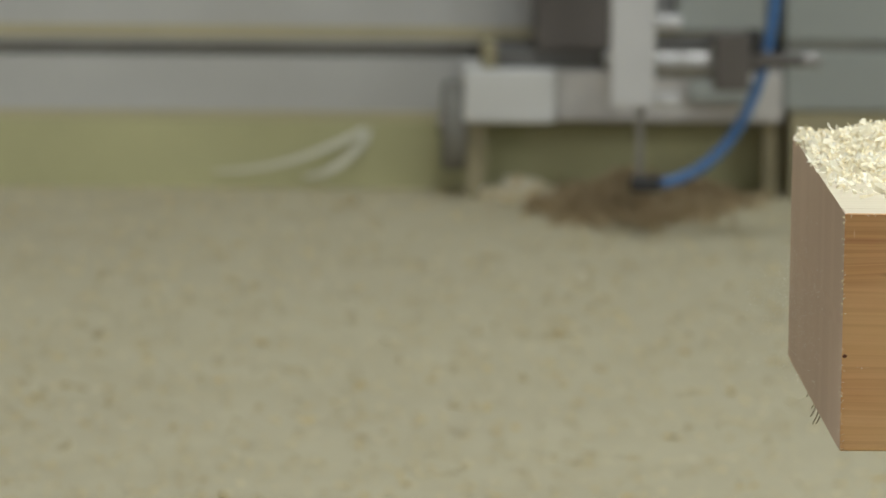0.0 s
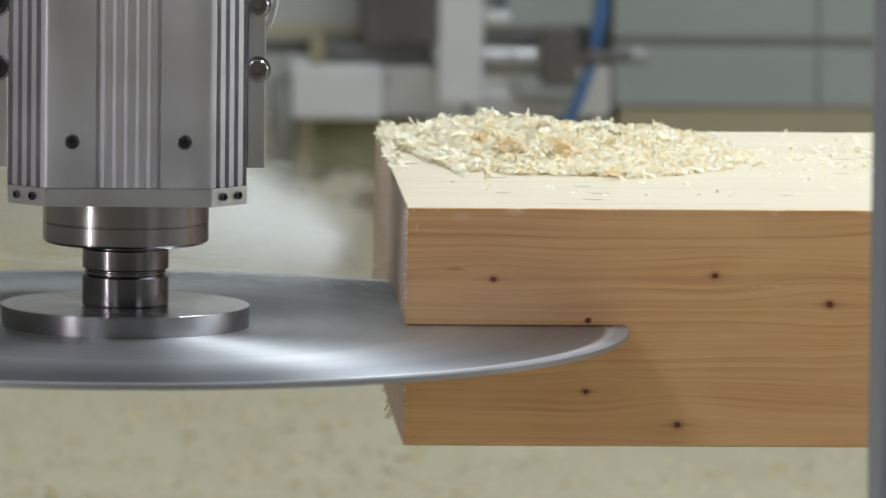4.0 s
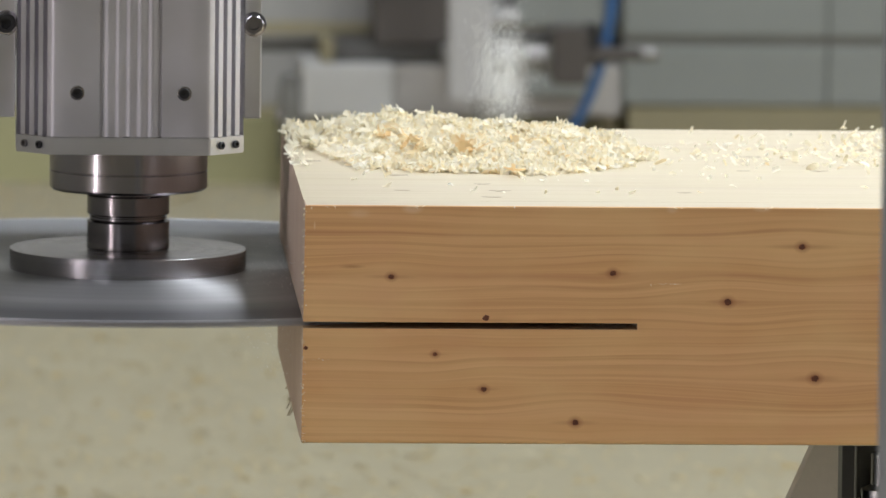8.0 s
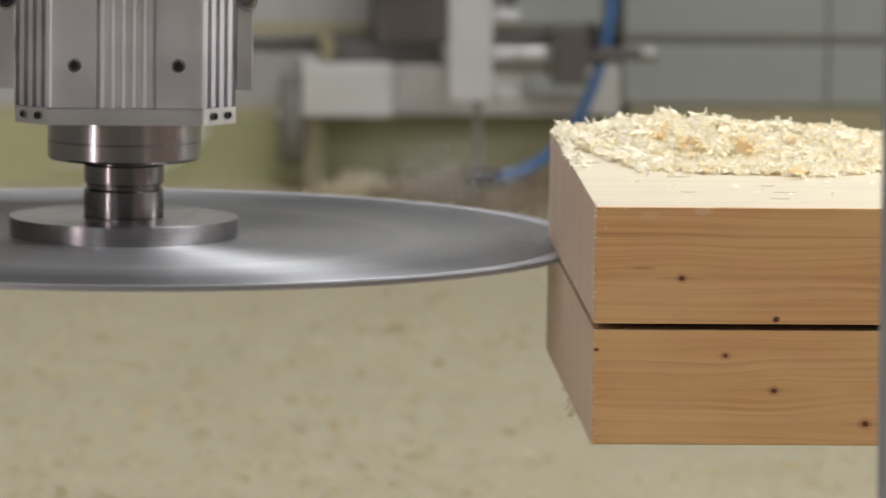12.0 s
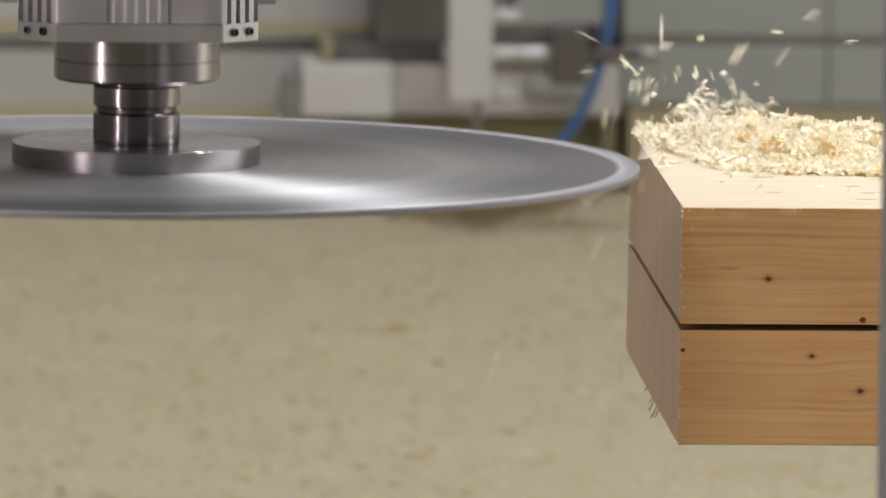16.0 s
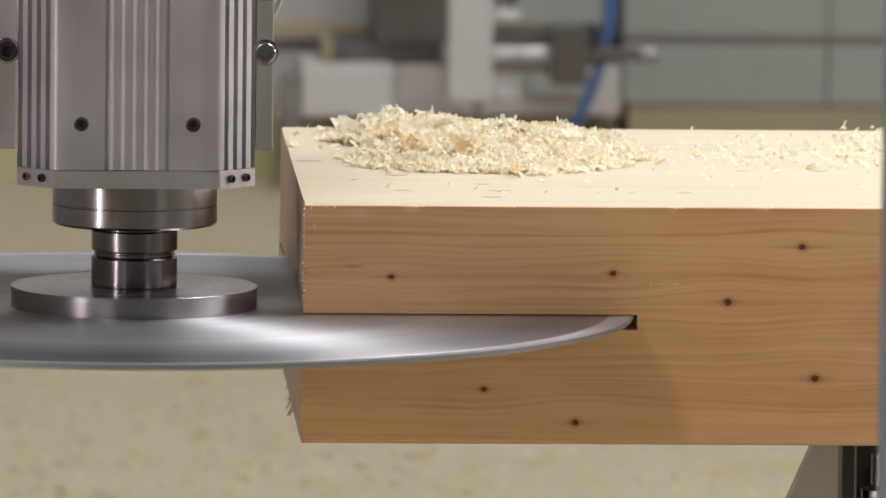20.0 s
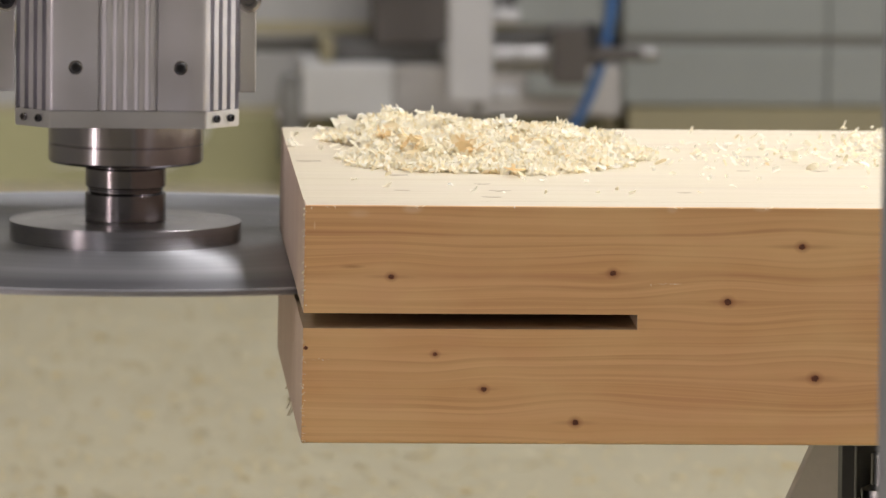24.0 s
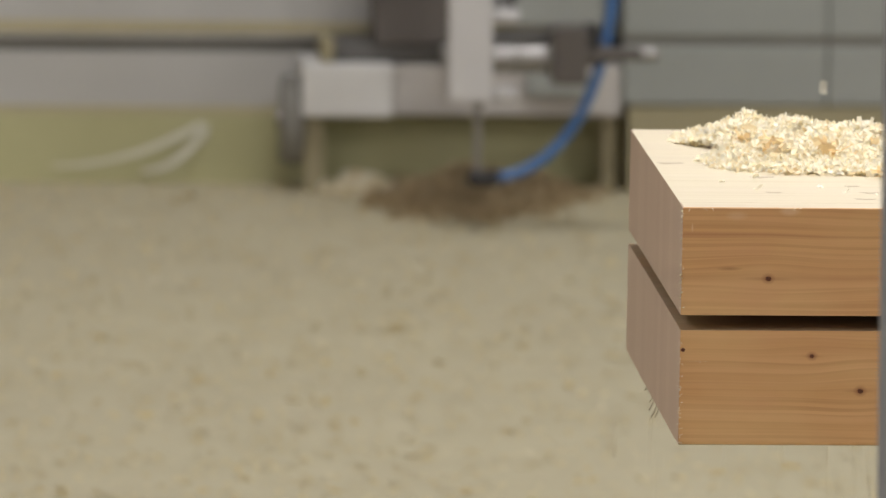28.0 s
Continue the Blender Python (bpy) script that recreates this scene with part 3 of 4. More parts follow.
# ---------------------------------------------------------------- saw unit
def motor_outline():
    """Plan of the finned aluminium housing: flat front with a fluted strip, corners cut at 45 degrees with cooling fins."""
    a, c = 0.098, 0.068
    right = []
    # half of the front face, from the middle to the corner
    for i in range(24):
        x = 0.00098 * i
        right.append((x, -a + 0.00045 * (1 - math.cos(2 * math.pi * x / 0.0094))))
    right += [(0.0239, -a + 0.0008), (0.0243, -a + 0.0034), (0.0262, -a + 0.0034), (0.0266, -a + 0.0002), (0.0282, -a), (0.0455, -a),
              (0.0495, -a - 0.0007), (c - 0.003, -a - 0.0007), (c - 0.0005, -a - 0.0002)]
    # fins along the cut corner
    ux, uy = (a - c), (a - c)
    n = 4
    for i in range(n):
        for s, d in ((0.02, 0.0), (0.55, 0.0), (0.60, 0.0050), (0.97, 0.0050)):
            k = (i + s) / n
            right.append((c + ux * k - d * 0.707, -a + uy * k + d * 0.707))
    right.append((a, -c))
    side = [(a, -0.03), (a - 0.002, -0.03), (a - 0.002, 0.03), (a, 0.03), (a, c), (c, a)]
    half = right + side
    return half + [(-x, y) for x, y in reversed(half) if x > 1e-6]


def clean(outline):
    out = []
    for p in outline:
        if not out or (abs(p[0] - out[-1][0]) + abs(p[1] - out[-1][1])) > 1e-5:
            out.append(p)
    return out


def socket_screw(name, parent, m, r, mat=BLACK):
    """A cap screw with a hexagon socket, axis along its z."""
    prof = [(r, -r * 0.6), (r, r * 0.62), (r * 0.9, r * 0.75), (r * 0.56, r * 0.75), (r * 0.54, r * 0.08), (0.0003, r * 0.08)]
    return sharp(part(name, lathe(prof, 24), mat, parent, m=m))


def saw_unit():
    t = thing("saw_unit", pose(SAW_X, -0.008, BED + PASS_1), "aluminium saw motor with a large spinning steel saw blade", "saw")
    body = part("motor_housing", extrude(clean(motor_outline()), 0.1260, 0.95), ALU, t, "finned grey aluminium motor housing")
    sharp(body, 25)
    oct_ = [(0.0685, -0.0985), (0.0985, -0.0685), (0.0985, 0.0685), (0.0685, 0.0985)]
    bm = extrude(oct_ + [(-x, y) for x, y in reversed(oct_)], 0.1105, 0.1255)
    bmesh.ops.bevel(bm, geom=bm.edges[:], offset=0.0008, segments=2, affect="EDGES")
    plate = part("end_plate", bm, ALU_LIGHT, t, "flat milled end plate")
    for sx in (-1, 1):
        for k in (0.32, 0.74):
            x, y = sx * (0.0685 + 0.03 * k), -0.0985 + 0.03 * k
            socket_screw("screw", plate, pose(x, y, 0.1185) @ pose(0, 0, 0, 0, 0, sx * 45) @ pose(0, 0, 0, 90, 0, 0), 0.0034, BLACK if k < 0.5 or sx > 0 else STEEL_DARK)
        sharp(part("screw_seat", lathe([(0.0063, -0.0004), (0.0063, 0.0002), (0.0058, 0.0005), (0.0047, 0.0003), (0.0046, -0.0004)], 28, closed=False), STEEL, body, "bright countersunk screw seat", m=pose(sx * 0.0462, -0.0988, 0.1642) @ pose(0, 0, 0, 90, 0, 0)))
        socket_screw("screw", body, pose(sx * 0.0462, -0.0982, 0.1642) @ pose(0, 0, 0, 90, 0, 0), 0.0044)
        # mounting plate at each flank with its big screws
        x0, x1 = (0.0995, 0.1142) if sx > 0 else (-0.1170, -0.0995)
        flank = part("mounting_plate", box(x0, x1, -0.03, 0.075, 0.1365, 0.95, 0.0012), ALU_LIGHT, t, "pale aluminium mounting plate")
        for z in (0.2185, 0.272, 0.62):
            socket_screw("screw", flank, pose(sx * 0.1075, -0.0302, z) @ pose(0, 0, 0, 90, 0, 0), 0.0084, STEEL if sx > 0 else BLACK)
            sharp(part("washer", lathe([(0.0110, 0.0), (0.0110, 0.0004), (0.0105, 0.0006)], 24), STEEL, flank, m=pose(sx * 0.1075, -0.0300, z, 90, 0, 0)))
    pts = [(0.122 + 0.004 * math.sin(i * 0.35), -0.01, 0.27 + 0.02 * i) for i in range(26)]
    pts = [(0.112, -0.01, 0.245), (0.118, -0.01, 0.256)] + pts
    part("cable", tube(pts, 0.0026, 8), WHITE, t, "thin white cable", smooth=True)
    nose = lathe([(0.055, 0.0718), (0.0665, 0.0718), (0.0690, 0.0741), (0.0690, 0.0883), (0.0680, 0.0888), (0.0680, 0.0896), (0.0690, 0.0901), (0.0690, 0.1099), (0.05, 0.1104)])
    sharp(part("nose_ring", nose, STEEL, t, "turned steel nose ring with a fine groove"))
    shaft = lathe([(0.0352, 0.0196), (0.0360, 0.0204), (0.0360, 0.0434), (0.0345, 0.0450), (0.0315, 0.0454), (0.0315, 0.0462), (0.0340, 0.0466), (0.0340, 0.0476), (0.0315, 0.0480),
                   (0.0315, 0.0490), (0.0345, 0.0494), (0.0360, 0.0506), (0.0360, 0.0660), (0.0340, 0.0675), (0.0340, 0.0720)])
    arbor = sharp(part("arbor", shaft, STEEL_DARK, t, "dark turned arbor with a groove"))
    sharp(part("flange", lathe([(0.0960, 0.0022), (0.1030, 0.0023), (0.1032, 0.0194), (0.1031, 0.0195), (0.0962, 0.0196), (0.037, 0.0195)], 128), FLANGE, arbor, "thick turned steel clamping flange"))
    sharp(part("lower_flange", lathe([(0.05, -0.022), (0.0960, -0.020), (0.0990, -0.018), (0.0990, -0.0026), (0.05, -0.0025)], 96), FLANGE, arbor))
    # plate of the blade with gullets, carbide tips as one ring of pieces
    n = 72
    bm = bmesh.new()
    rim = []
    R0 = BLADE_R - 0.015
    for i in range(n):
        a0 = 2 * math.pi * i / n
        for da, r in ((0.0, R0), (0.22, R0 + 0.0015), (0.30, BLADE_R - 0.0015), (0.84, BLADE_R - 0.002), (0.98, R0 + 0.001)):
            rim.append((a0 + da * 2 * math.pi / n, r))
    for z, flip in ((0.0022, False), (-0.0022, True)):
        ring = [bm.verts.new((r * math.cos(a), r * math.sin(a), z)) for a, r in rim]
        edge = [bm.verts.new(((R0 - 0.003) * math.cos(a), (R0 - 0.003) * math.sin(a), z)) for a, r in rim]
        inner = [bm.verts.new((0.03 * math.cos(a), 0.03 * math.sin(a), z)) for a, r in rim]
        m_ = len(rim)
        for i in range(m_):
            for u, w, mi in ((inner, edge, 0), (edge, ring, 1)):
                q = (u[i], w[i], w[(i + 1) % m_], u[(i + 1) % m_])
                bm.faces.new(q[::-1] if flip else q).material_index = mi
        if flip:
            for i in range(m_):
                bm.faces.new((top[(i + 1) % m_], top[i], ring[i], ring[(i + 1) % m_])).material_index = 1
        top = ring
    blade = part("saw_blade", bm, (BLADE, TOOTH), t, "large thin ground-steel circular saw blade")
    tip = None
    for i in range(n):
        mm = Matrix.Rotation(2 * math.pi * (i + 0.30) / n, 4, "Z") @ Matrix.Translation((BLADE_R - 0.0055, 0.0012, 0))
        if tip is None:
            tip = part("tooth", box(-0.0055, 0.0055, -0.0018, 0.0018, -0.00265, 0.00265), TOOTH, blade, "small carbide tooth", m=mm)
        else:
            ob = new("tooth", tip.data)
            ob.parent, ob.matrix_basis = blade, mm
    # unseen head added above the motor to shade the blade, with its cover plates
    head = part("machine_head", box(-0.21, 0.21, 0.08, 0.62, 0.31, 1.10, 0.008), GREY_GREEN, t, "grey painted head added above the motor to shade the blade")
    part("cover_plate", box(-0.17, 0.17, 0.066, 0.0795, 0.36, 1.02, 0.004), ALU_LIGHT, head)
    for x in (-0.15, 0.15):
        for z in (0.39, 0.69, 0.99):
            socket_screw("screw", head, pose(x, 0.0655, z) @ pose(0, 0, 0, 90, 0, 0), 0.006)
    return t, arbor, blade


SAW, ARBOR, DISC = saw_unit()

# ---------------------------------------------------------------- the timber
LONG, HIGH, DEEP, BOARDS = 2.6, 0.2, 0.685, 17
PITCH = DEEP / BOARDS
CUT_X, CUT_0, CUT_1, CUT_2 = 0.2781, 0.0967, 0.1022, 0.1095
TIMBER = thing("timber_beam", pose(FEED, 0, BED), "glued-laminated spruce beam lying flat, being slotted by the saw", "beam")


def lamella(i):
    y0, y1 = i * PITCH + 0.00003, (i + 1) * PITCH - 0.00003
    outline = [(0, 0), (LONG, 0), (LONG, HIGH), (0, HIGH), (0, CUT_2), (CUT_X, CUT_2), (CUT_X, CUT_0), (0, CUT_0)]
    lean = lambda x, z: x - (0.0016 * (1 - z / HIGH) if x == 0 else 0)
    bm = bmesh.new()
    a = [bm.verts.new((lean(x, z), y0, z)) for x, z in outline]
    b = [bm.verts.new((lean(x, z), y1, z)) for x, z in outline]
    k = len(outline)
    bm.faces.new(a)
    bm.faces.new(b[::-1])
    for j in range(k):
        bm.faces.new((a[j], b[j], b[(j + 1) % k], a[(j + 1) % k]))
    bmesh.ops.recalc_face_normals(bm, faces=bm.faces[:])
    if i == 0:
        low = [e for e in bm.edges if all(v.co.y < y0 + 1e-6 and v.co.z < 1e-6 for v in e.verts)]
        bmesh.ops.bevel(bm, geom=low, offset=0.0024, segments=1, affect="EDGES")
    slot = lambda p: CUT_0 - 0.001 < p.z < CUT_2 + 0.001 and p.x < CUT_X + 0.001
    if i in (0, BOARDS - 1):
        bmesh.ops.bevel(bm, geom=[e for e in bm.edges if e.is_convex and not (slot(e.verts[0].co) or slot(e.verts[1].co))], offset=0.0009, segments=1, affect="EDGES")
    bm.normal_update()
    for f in bm.faces:
        mid = f.calc_center_median()
        f.material_index = 3 if slot(mid) and mid.x > 0.005 and abs(f.normal.y) < 0.5 else 1 if f.normal.x < -0.6 and mid.x < 0.01 else 0 if f.normal.y < -0.6 else 2
    return part("lamella", bm, (WOOD_FRONT if i == 0 else WOOD, END, WOOD, WOOD_CUT), TIMBER, "outer spruce board with dark knots" if i == 0 else "")


for i in range(BOARDS):
    lamella(i)


def knot(x, z, r, seed, parent, y=-0.0003):
    rng = random.Random(seed)
    bm = bmesh.new()
    mid = bm.verts.new((x, y - 0.0003, z))
    ring = []
    for k in range(11):
        a, q = 2 * math.pi * k / 11, r * rng.uniform(0.8, 1.15)
        ring.append(bm.verts.new((x + 1.12 * q * math.cos(a), y, z + q * math.sin(a))))
    rim = [bm.verts.new((v.co.x, 0.0004, v.co.z)) for v in ring]
    for k in range(11):
        j = (k + 1) % 11
        bm.faces.new((mid, ring[k], ring[j]))
        bm.faces.new((ring[k], rim[k], rim[j], ring[j]))
    bmesh.ops.recalc_face_normals(bm, faces=bm.faces[:])
    return part("knot", bm, KNOT, parent, "small dark knot")


for k, (x, z, r) in enumerate(KNOTS):
    if k != 8:
        knot(x, z, r * 0.68, k, TIMBER)


def top_knot(x, y, r, seed):
    """A knot in the upper face, drawn out along the board."""
    rng = random.Random(seed)
    bm = bmesh.new()
    mid = bm.verts.new((x, y, HIGH + 0.00016))
    ring = []
    for k in range(12):
        a, q = 2 * math.pi * k / 12, r * rng.uniform(0.75, 1.2)
        ring.append(bm.verts.new((x + 2.0 * q * math.cos(a), y + q * math.sin(a) + 0.4 * q * math.cos(2 * a), HIGH + 0.00012)))
    rim = [bm.verts.new((v.co.x, v.co.y, HIGH - 0.0006)) for v in ring]
    for k in range(12):
        j = (k + 1) % 12
        bm.faces.new((mid, ring[k], ring[j]))
        bm.faces.new((ring[k], rim[k], rim[j], ring[j]))
    bmesh.ops.recalc_face_normals(bm, faces=bm.faces[:])
    return part("knot", bm, KNOT_PALE, TIMBER, "pale brown knot in the upper face")


for k, (x, y, r) in enumerate(TOP_KNOTS):
    top_knot(x, y, r, 40 + k)


# wood that still fills the kerf: short pieces at the front face and at the end, which the blade takes away one after another
def piece(x0, x1, y0, y1, z0, z1, end):
    bm = box(x0, x1, y0, y1, z0, z1)
    bm.normal_update()
    for f in bm.faces:
        f.material_index = 1 if end and f.normal.x < -0.6 else 0
    return part("kerf_piece", bm, (WOOD_FRONT, END), TIMBER)


def feed_time(start, stop, bx):
    return start + (stop - start) * (FEED - bx) / FEED


def cut_time(second, x, y):
    """When the blade reaches a place of the timber on its first or second pass."""
    start, stop = (17.08, 19.48) if second else (2.33, 4.70)
    reach = BLADE_R ** 2 - (y + 0.008) ** 2
    if reach > 0 and SAW_X + math.sqrt(reach) - x > 0.002:
        return feed_time(start, stop, min(FEED, SAW_X + math.sqrt(reach) - x))
    back = math.sqrt(max(0.0, BLADE_R ** 2 - (x - SAW_X) ** 2))
    y0, y1 = ((19.55, 24.78) if second else (4.80, 10.05))
    return y0 + (y1 - y0) * max(0.0, y - back + 0.008) / 0.691


PIECES = []
STRIPS = 40
for second, z0, z1 in ((False, CUT_0, CUT_1), (True, CUT_1, CUT_2)):
    for i in range(STRIPS):
        x0, x1 = CUT_X * i / STRIPS, CUT_X * (i + 1) / STRIPS
        ob = piece(x0 - (0.0008 if i == 0 else 0), x1, 0.0001, 0.012, z0, z1, i == 0)
        if second and x0 < 0.1515 < x1:
            knot(0.1515, 0.1062, 0.0026, 8, ob)
        PIECES.append((ob, cut_time(second, x0 + 0.8 * (x1 - x0), 0.0) + 0.034, x0, 0.0))
    for i in range(BOARDS):
        y0, y1 = i * PITCH + (0.0121 if i == 0 else 0.0001), (i + 1) * PITCH - 0.0001
        ob = piece(-0.0008, 0.010, y0, y1, z0, z1, True)
        PIECES.append((ob, cut_time(second, 0.0, (y0 + y1) / 2) + 0.034, 0.0, y0))

# torn pale fibres along the front edges of the end and the top
rng_t = random.Random(8)
torn = [(rng_t.uniform(-0.0015, 0.0006), -0.0004, rng_t.uniform(0.002, 0.198)) for _ in range(80)]
torn = [p for p in torn if not CUT_0 - 0.003 < p[2] < CUT_2 + 0.003]
torn += [(x + rng_t.uniform(-0.006, 0.006), -0.0005, HIGH - rng_t.uniform(0.0, 0.0015)) for x in (0.005, 0.02, 0.09, 0.094, 0.17, 0.305, 0.31, 0.385, 0.39, 0.43) for _ in range(2)]
torn += [(0.297 + 0.004 * k, -0.0003, 0.1355) for k in range(-2, 4)] + [(0.008 + 0.004 * k, -0.0003, 0.0705) for k in range(0, 4)]
frayed = flakes("torn_fibre", torn, rng_t, CHIPS, (0.002, 0.006), (0.0005, 0.0012), 0.22)
frayed.parent = TIMBER
tagged(frayed, "pale torn wood fibres along the edges", kind="stuff")

# frayed fibres along the lower end edge
rng_s = random.Random(3)
for k, (y, l) in enumerate(((0.27, 0.011), (0.30, 0.015), (0.335, 0.013), (0.35, 0.008), (0.42, 0.006))):
    a = (0.001, y, 0.001)
    pts = [(0.001 - 0.0003 * j, y + 0.0002 * j * rng_s.uniform(-1, 1), 0.001 - l * j / 5) for j in range(6)]
    part("splinter", tube([(x - 0.25 * l * (j / 5) ** 2, yy, z) for j, (x, yy, z) in enumerate(pts)], 0.0007, 5), WOOD, TIMBER, "frayed dark fibre")

# ---------------------------------------------------------------- clamp that carries the timber along
CLAMP = thing("clamp_carriage", pose(FEED, 0, 0), "dark steel clamping carriage under the timber", "clamp")
part("jaw", box(0.446, 0.75, 0.10, 0.60, BED - 0.012, BED - 0.0005, 0.002), BLACK, CLAMP)
part("guide_bar", box(0.4650, 0.4756, 0.16, 0.20, 0.0996, BED - 0.0125, 0.001), BLACK, CLAMP, "black upright guide bar")
part("guide_bar", box(0.4815, 0.56, 0.21, 0.26, 0.0996, BED - 0.0125, 0.003), DARK, CLAMP)
bm = bmesh.new()
prof = [(0.4825, BED - 0.013), (0.60, BED - 0.013), (0.60, 0.0996), (0.26, 0.0996), (0.348, 0.30)]
lo = [bm.verts.new((x, 0.44, z)) for x, z in prof]
hi = [bm.verts.new((x, 0.47, z)) for x, z in prof]
bm.faces.new(lo)
bm.faces.new(hi[::-1])
for j in range(len(prof)):
    bm.faces.new((lo[j], hi[j], hi[(j + 1) % len(prof)], lo[(j + 1) % len(prof)]))
bmesh.ops.recalc_face_normals(bm, faces=bm.faces[:])
part("gusset", bm, GUSSET, CLAMP, "warm grey slanting gusset plate")
sharp(part("clamp_cylinder", lathe([(0.016, -0.05), (0.020, -0.046), (0.020, 0.03), (0.012, 0.034), (0.012, 0.06)], 32), ALU_LIGHT, CLAMP, "bright steel clamp cylinder", m=pose(0.504, 0.185, BED - 0.090)))
part("base_block", box(0.25, 0.80, 0.08, 0.62, 0.0005, 0.0995, 0.006), DARK, CLAMP)


# ---------------------------------------------------------------- shavings on the timber
LUMPS = [(0.098, 0.52, 0.026, 0.075, 0.022), (0.146, 0.50, 0.028, 0.08, 0.023), (0.055, 0.55, 0.022, 0.06, 0.017), (0.196, 0.48, 0.030, 0.075, 0.021),
         (0.236, 0.47, 0.028, 0.07, 0.0145), (0.272, 0.52, 0.022, 0.055, 0.008), (0.13, 0.36, 0.034, 0.050, 0.013), (0.205, 0.345, 0.036, 0.048, 0.011),
         (0.292, 0.42, 0.022, 0.04, 0.004), (0.085, 0.40, 0.024, 0.05, 0.012), (0.25, 0.35, 0.03, 0.04, 0.005)]


def mound(x, y):
    """Height of the shavings over the timber's top."""
    s = 0.0
    for cx, cy, sx, sy, h in LUMPS:
        s += (h * math.exp(-0.5 * ((x - cx) / sx) ** 2 - 0.5 * ((y - cy) / sy) ** 2)) ** 2
    lump = 0.85 + 0.42 * noise.noise(Vector((x * 22, y * 15, 1.7))) + 0.4 * noise.noise(Vector((x * 60, y * 42, 4.1)))
    return 1.1 * math.sqrt(s) * max(0.1, lump) if y < 0.683 else 0.0


def heap_spots(rng, count, x0, x1, y0, y1, keep=lambda x, y: True):
    out = []
    while len(out) < count:
        x, y = rng.uniform(x0, x1), rng.uniform(y0, y1)
        h = mound(x, y)
        if keep(x, y) and rng.random() < (h - 0.0016) / 0.0035 + (0.012 if 0.27 < y else 0.0):
            out.append((x, y, 0.0012 + h * rng.uniform(0.7 if x > 0.09 else 0.15, 1.04)))
    return out


rng_h = random.Random(21)
TOP = BED + HIGH
left_part = lambda x, y: x < 0.048 + 0.02 * math.sin(y * 30)
main_spots = heap_spots(rng_h, 18000, 0.0, 0.36, 0.22, 0.683, lambda x, y: not left_part(x, y))
main_spots = [(x, y, z * min(1.0, max(0.15, (x - 0.03) / 0.05))) for x, y, z in main_spots]
far = []
for _ in range(90):
    far.append((rng_h.gauss(0.41, 0.05), min(0.67, max(0.25, rng_h.gauss(0.44, 0.07))), 0.0015 + 0.004 * rng_h.random() ** 2))
for _ in range(400):
    x, y = rng_h.gauss(0.555, 0.05), rng_h.gauss(0.49, 0.10)
    if 0.25 < y < 0.675:
        far.append((x, y, 0.0015 + 0.016 * rng_h.random() ** 2 * max(0, 1 - abs(x - 0.54) / 0.12)))
for _ in range(120):
    far.append((rng_h.uniform(0.02, 0.9), rng_h.uniform(0.1, 0.67), 0.0015))
HEAP = flakes("shavings_heap", main_spots + far, rng_h, CHIPS, (0.006, 0.0135), (0.0016, 0.0042), 0.5, 1.4)
tagged(HEAP, "heap of fresh pale curled shavings on the timber", "shavings", kind="stuff")
amber = []
for cx, cy, n_ in AMBER_SPOTS:
    for _ in range(n_):
        x, y = rng_h.gauss(cx, 0.006), rng_h.gauss(cy, 0.016)
        amber.append((x, y, 0.006 + mound(x, y) * rng_h.uniform(0.95, 1.15)))
AMBER = flakes("amber_shavings", amber, rng_h, CHIPS_AMBER, (0.008, 0.020), (0.0025, 0.007), 0.6)
tagged(AMBER, "amber-coloured resinous shavings in the heap", "shavings", kind="stuff")
# shavings that the blade throws off: loose clumps and single flakes, each with its moment
FLYERS = []


def loose(name, spots, rng, label, when, start_at, push, kind="", size=None):
    """Flakes gathered round a resting place on the timber; start_at is that place in the timber's space."""
    local = [(x - start_at[0], y - start_at[1], z - start_at[2]) for x, y, z in spots]
    ob = flakes(name, local, rng, CHIPS, *(size or ((0.006, 0.0135), (0.0014, 0.0038))), 0.55, 1.5)
    tagged(ob, label, "shavings", "thrown shavings", kind)
    FLYERS.append((ob, when, start_at, push))


def scatter(seed, clumps, singles, t0, t1, zone, push, back=lambda x: 0.0):
    rng = random.Random(seed)
    x0, x1, y0, y1 = zone
    for i in range(clumps):
        cx, cy = rng.uniform(x0, x1), rng.uniform(y0, y1)
        cy = max(cy, back(cx) + 0.01)
        pts = []
        for _ in range(12):
            x, y = max(0.008, rng.gauss(cx, 0.016)), min(0.682, rng.gauss(cy, 0.03))
            if y > back(x):
                pts.append((x, y, HIGH + 0.0012 + (mound(x, y) + 0.005) * rng.uniform(0.3, 1.0)))
        when = rng.uniform(t0, t1)
        v = (push[0] * rng.uniform(-0.4, 1.9), push[1] * rng.uniform(0.3, 1.5), push[2] * rng.uniform(0.5, 1.3))
        loose("shavings_clump", pts, rng, "loose clump of pale shavings on the timber", when, (cx, cy, HIGH), v, "stuff")
    for i in range(singles):
        cx, cy = rng.uniform(x0, x1), rng.uniform(y0, y1)
        cy = max(cy, back(cx) + 0.01)
        z = HIGH + mound(cx, cy) + 0.004 * rng.random() + 0.001
        when = t0 + (t1 - t0) * (i + rng.random()) / singles
        v = (push[0] * rng.uniform(-0.6, 2.2), push[1] * rng.uniform(-0.3, 1.6), push[2] * rng.uniform(0.2, 1.6))
        loose("shaving", [(cx, cy, z)], rng, "single pale wood shaving", when, (cx, cy, HIGH), v, size=((0.009, 0.018), (0.003, 0.006)))


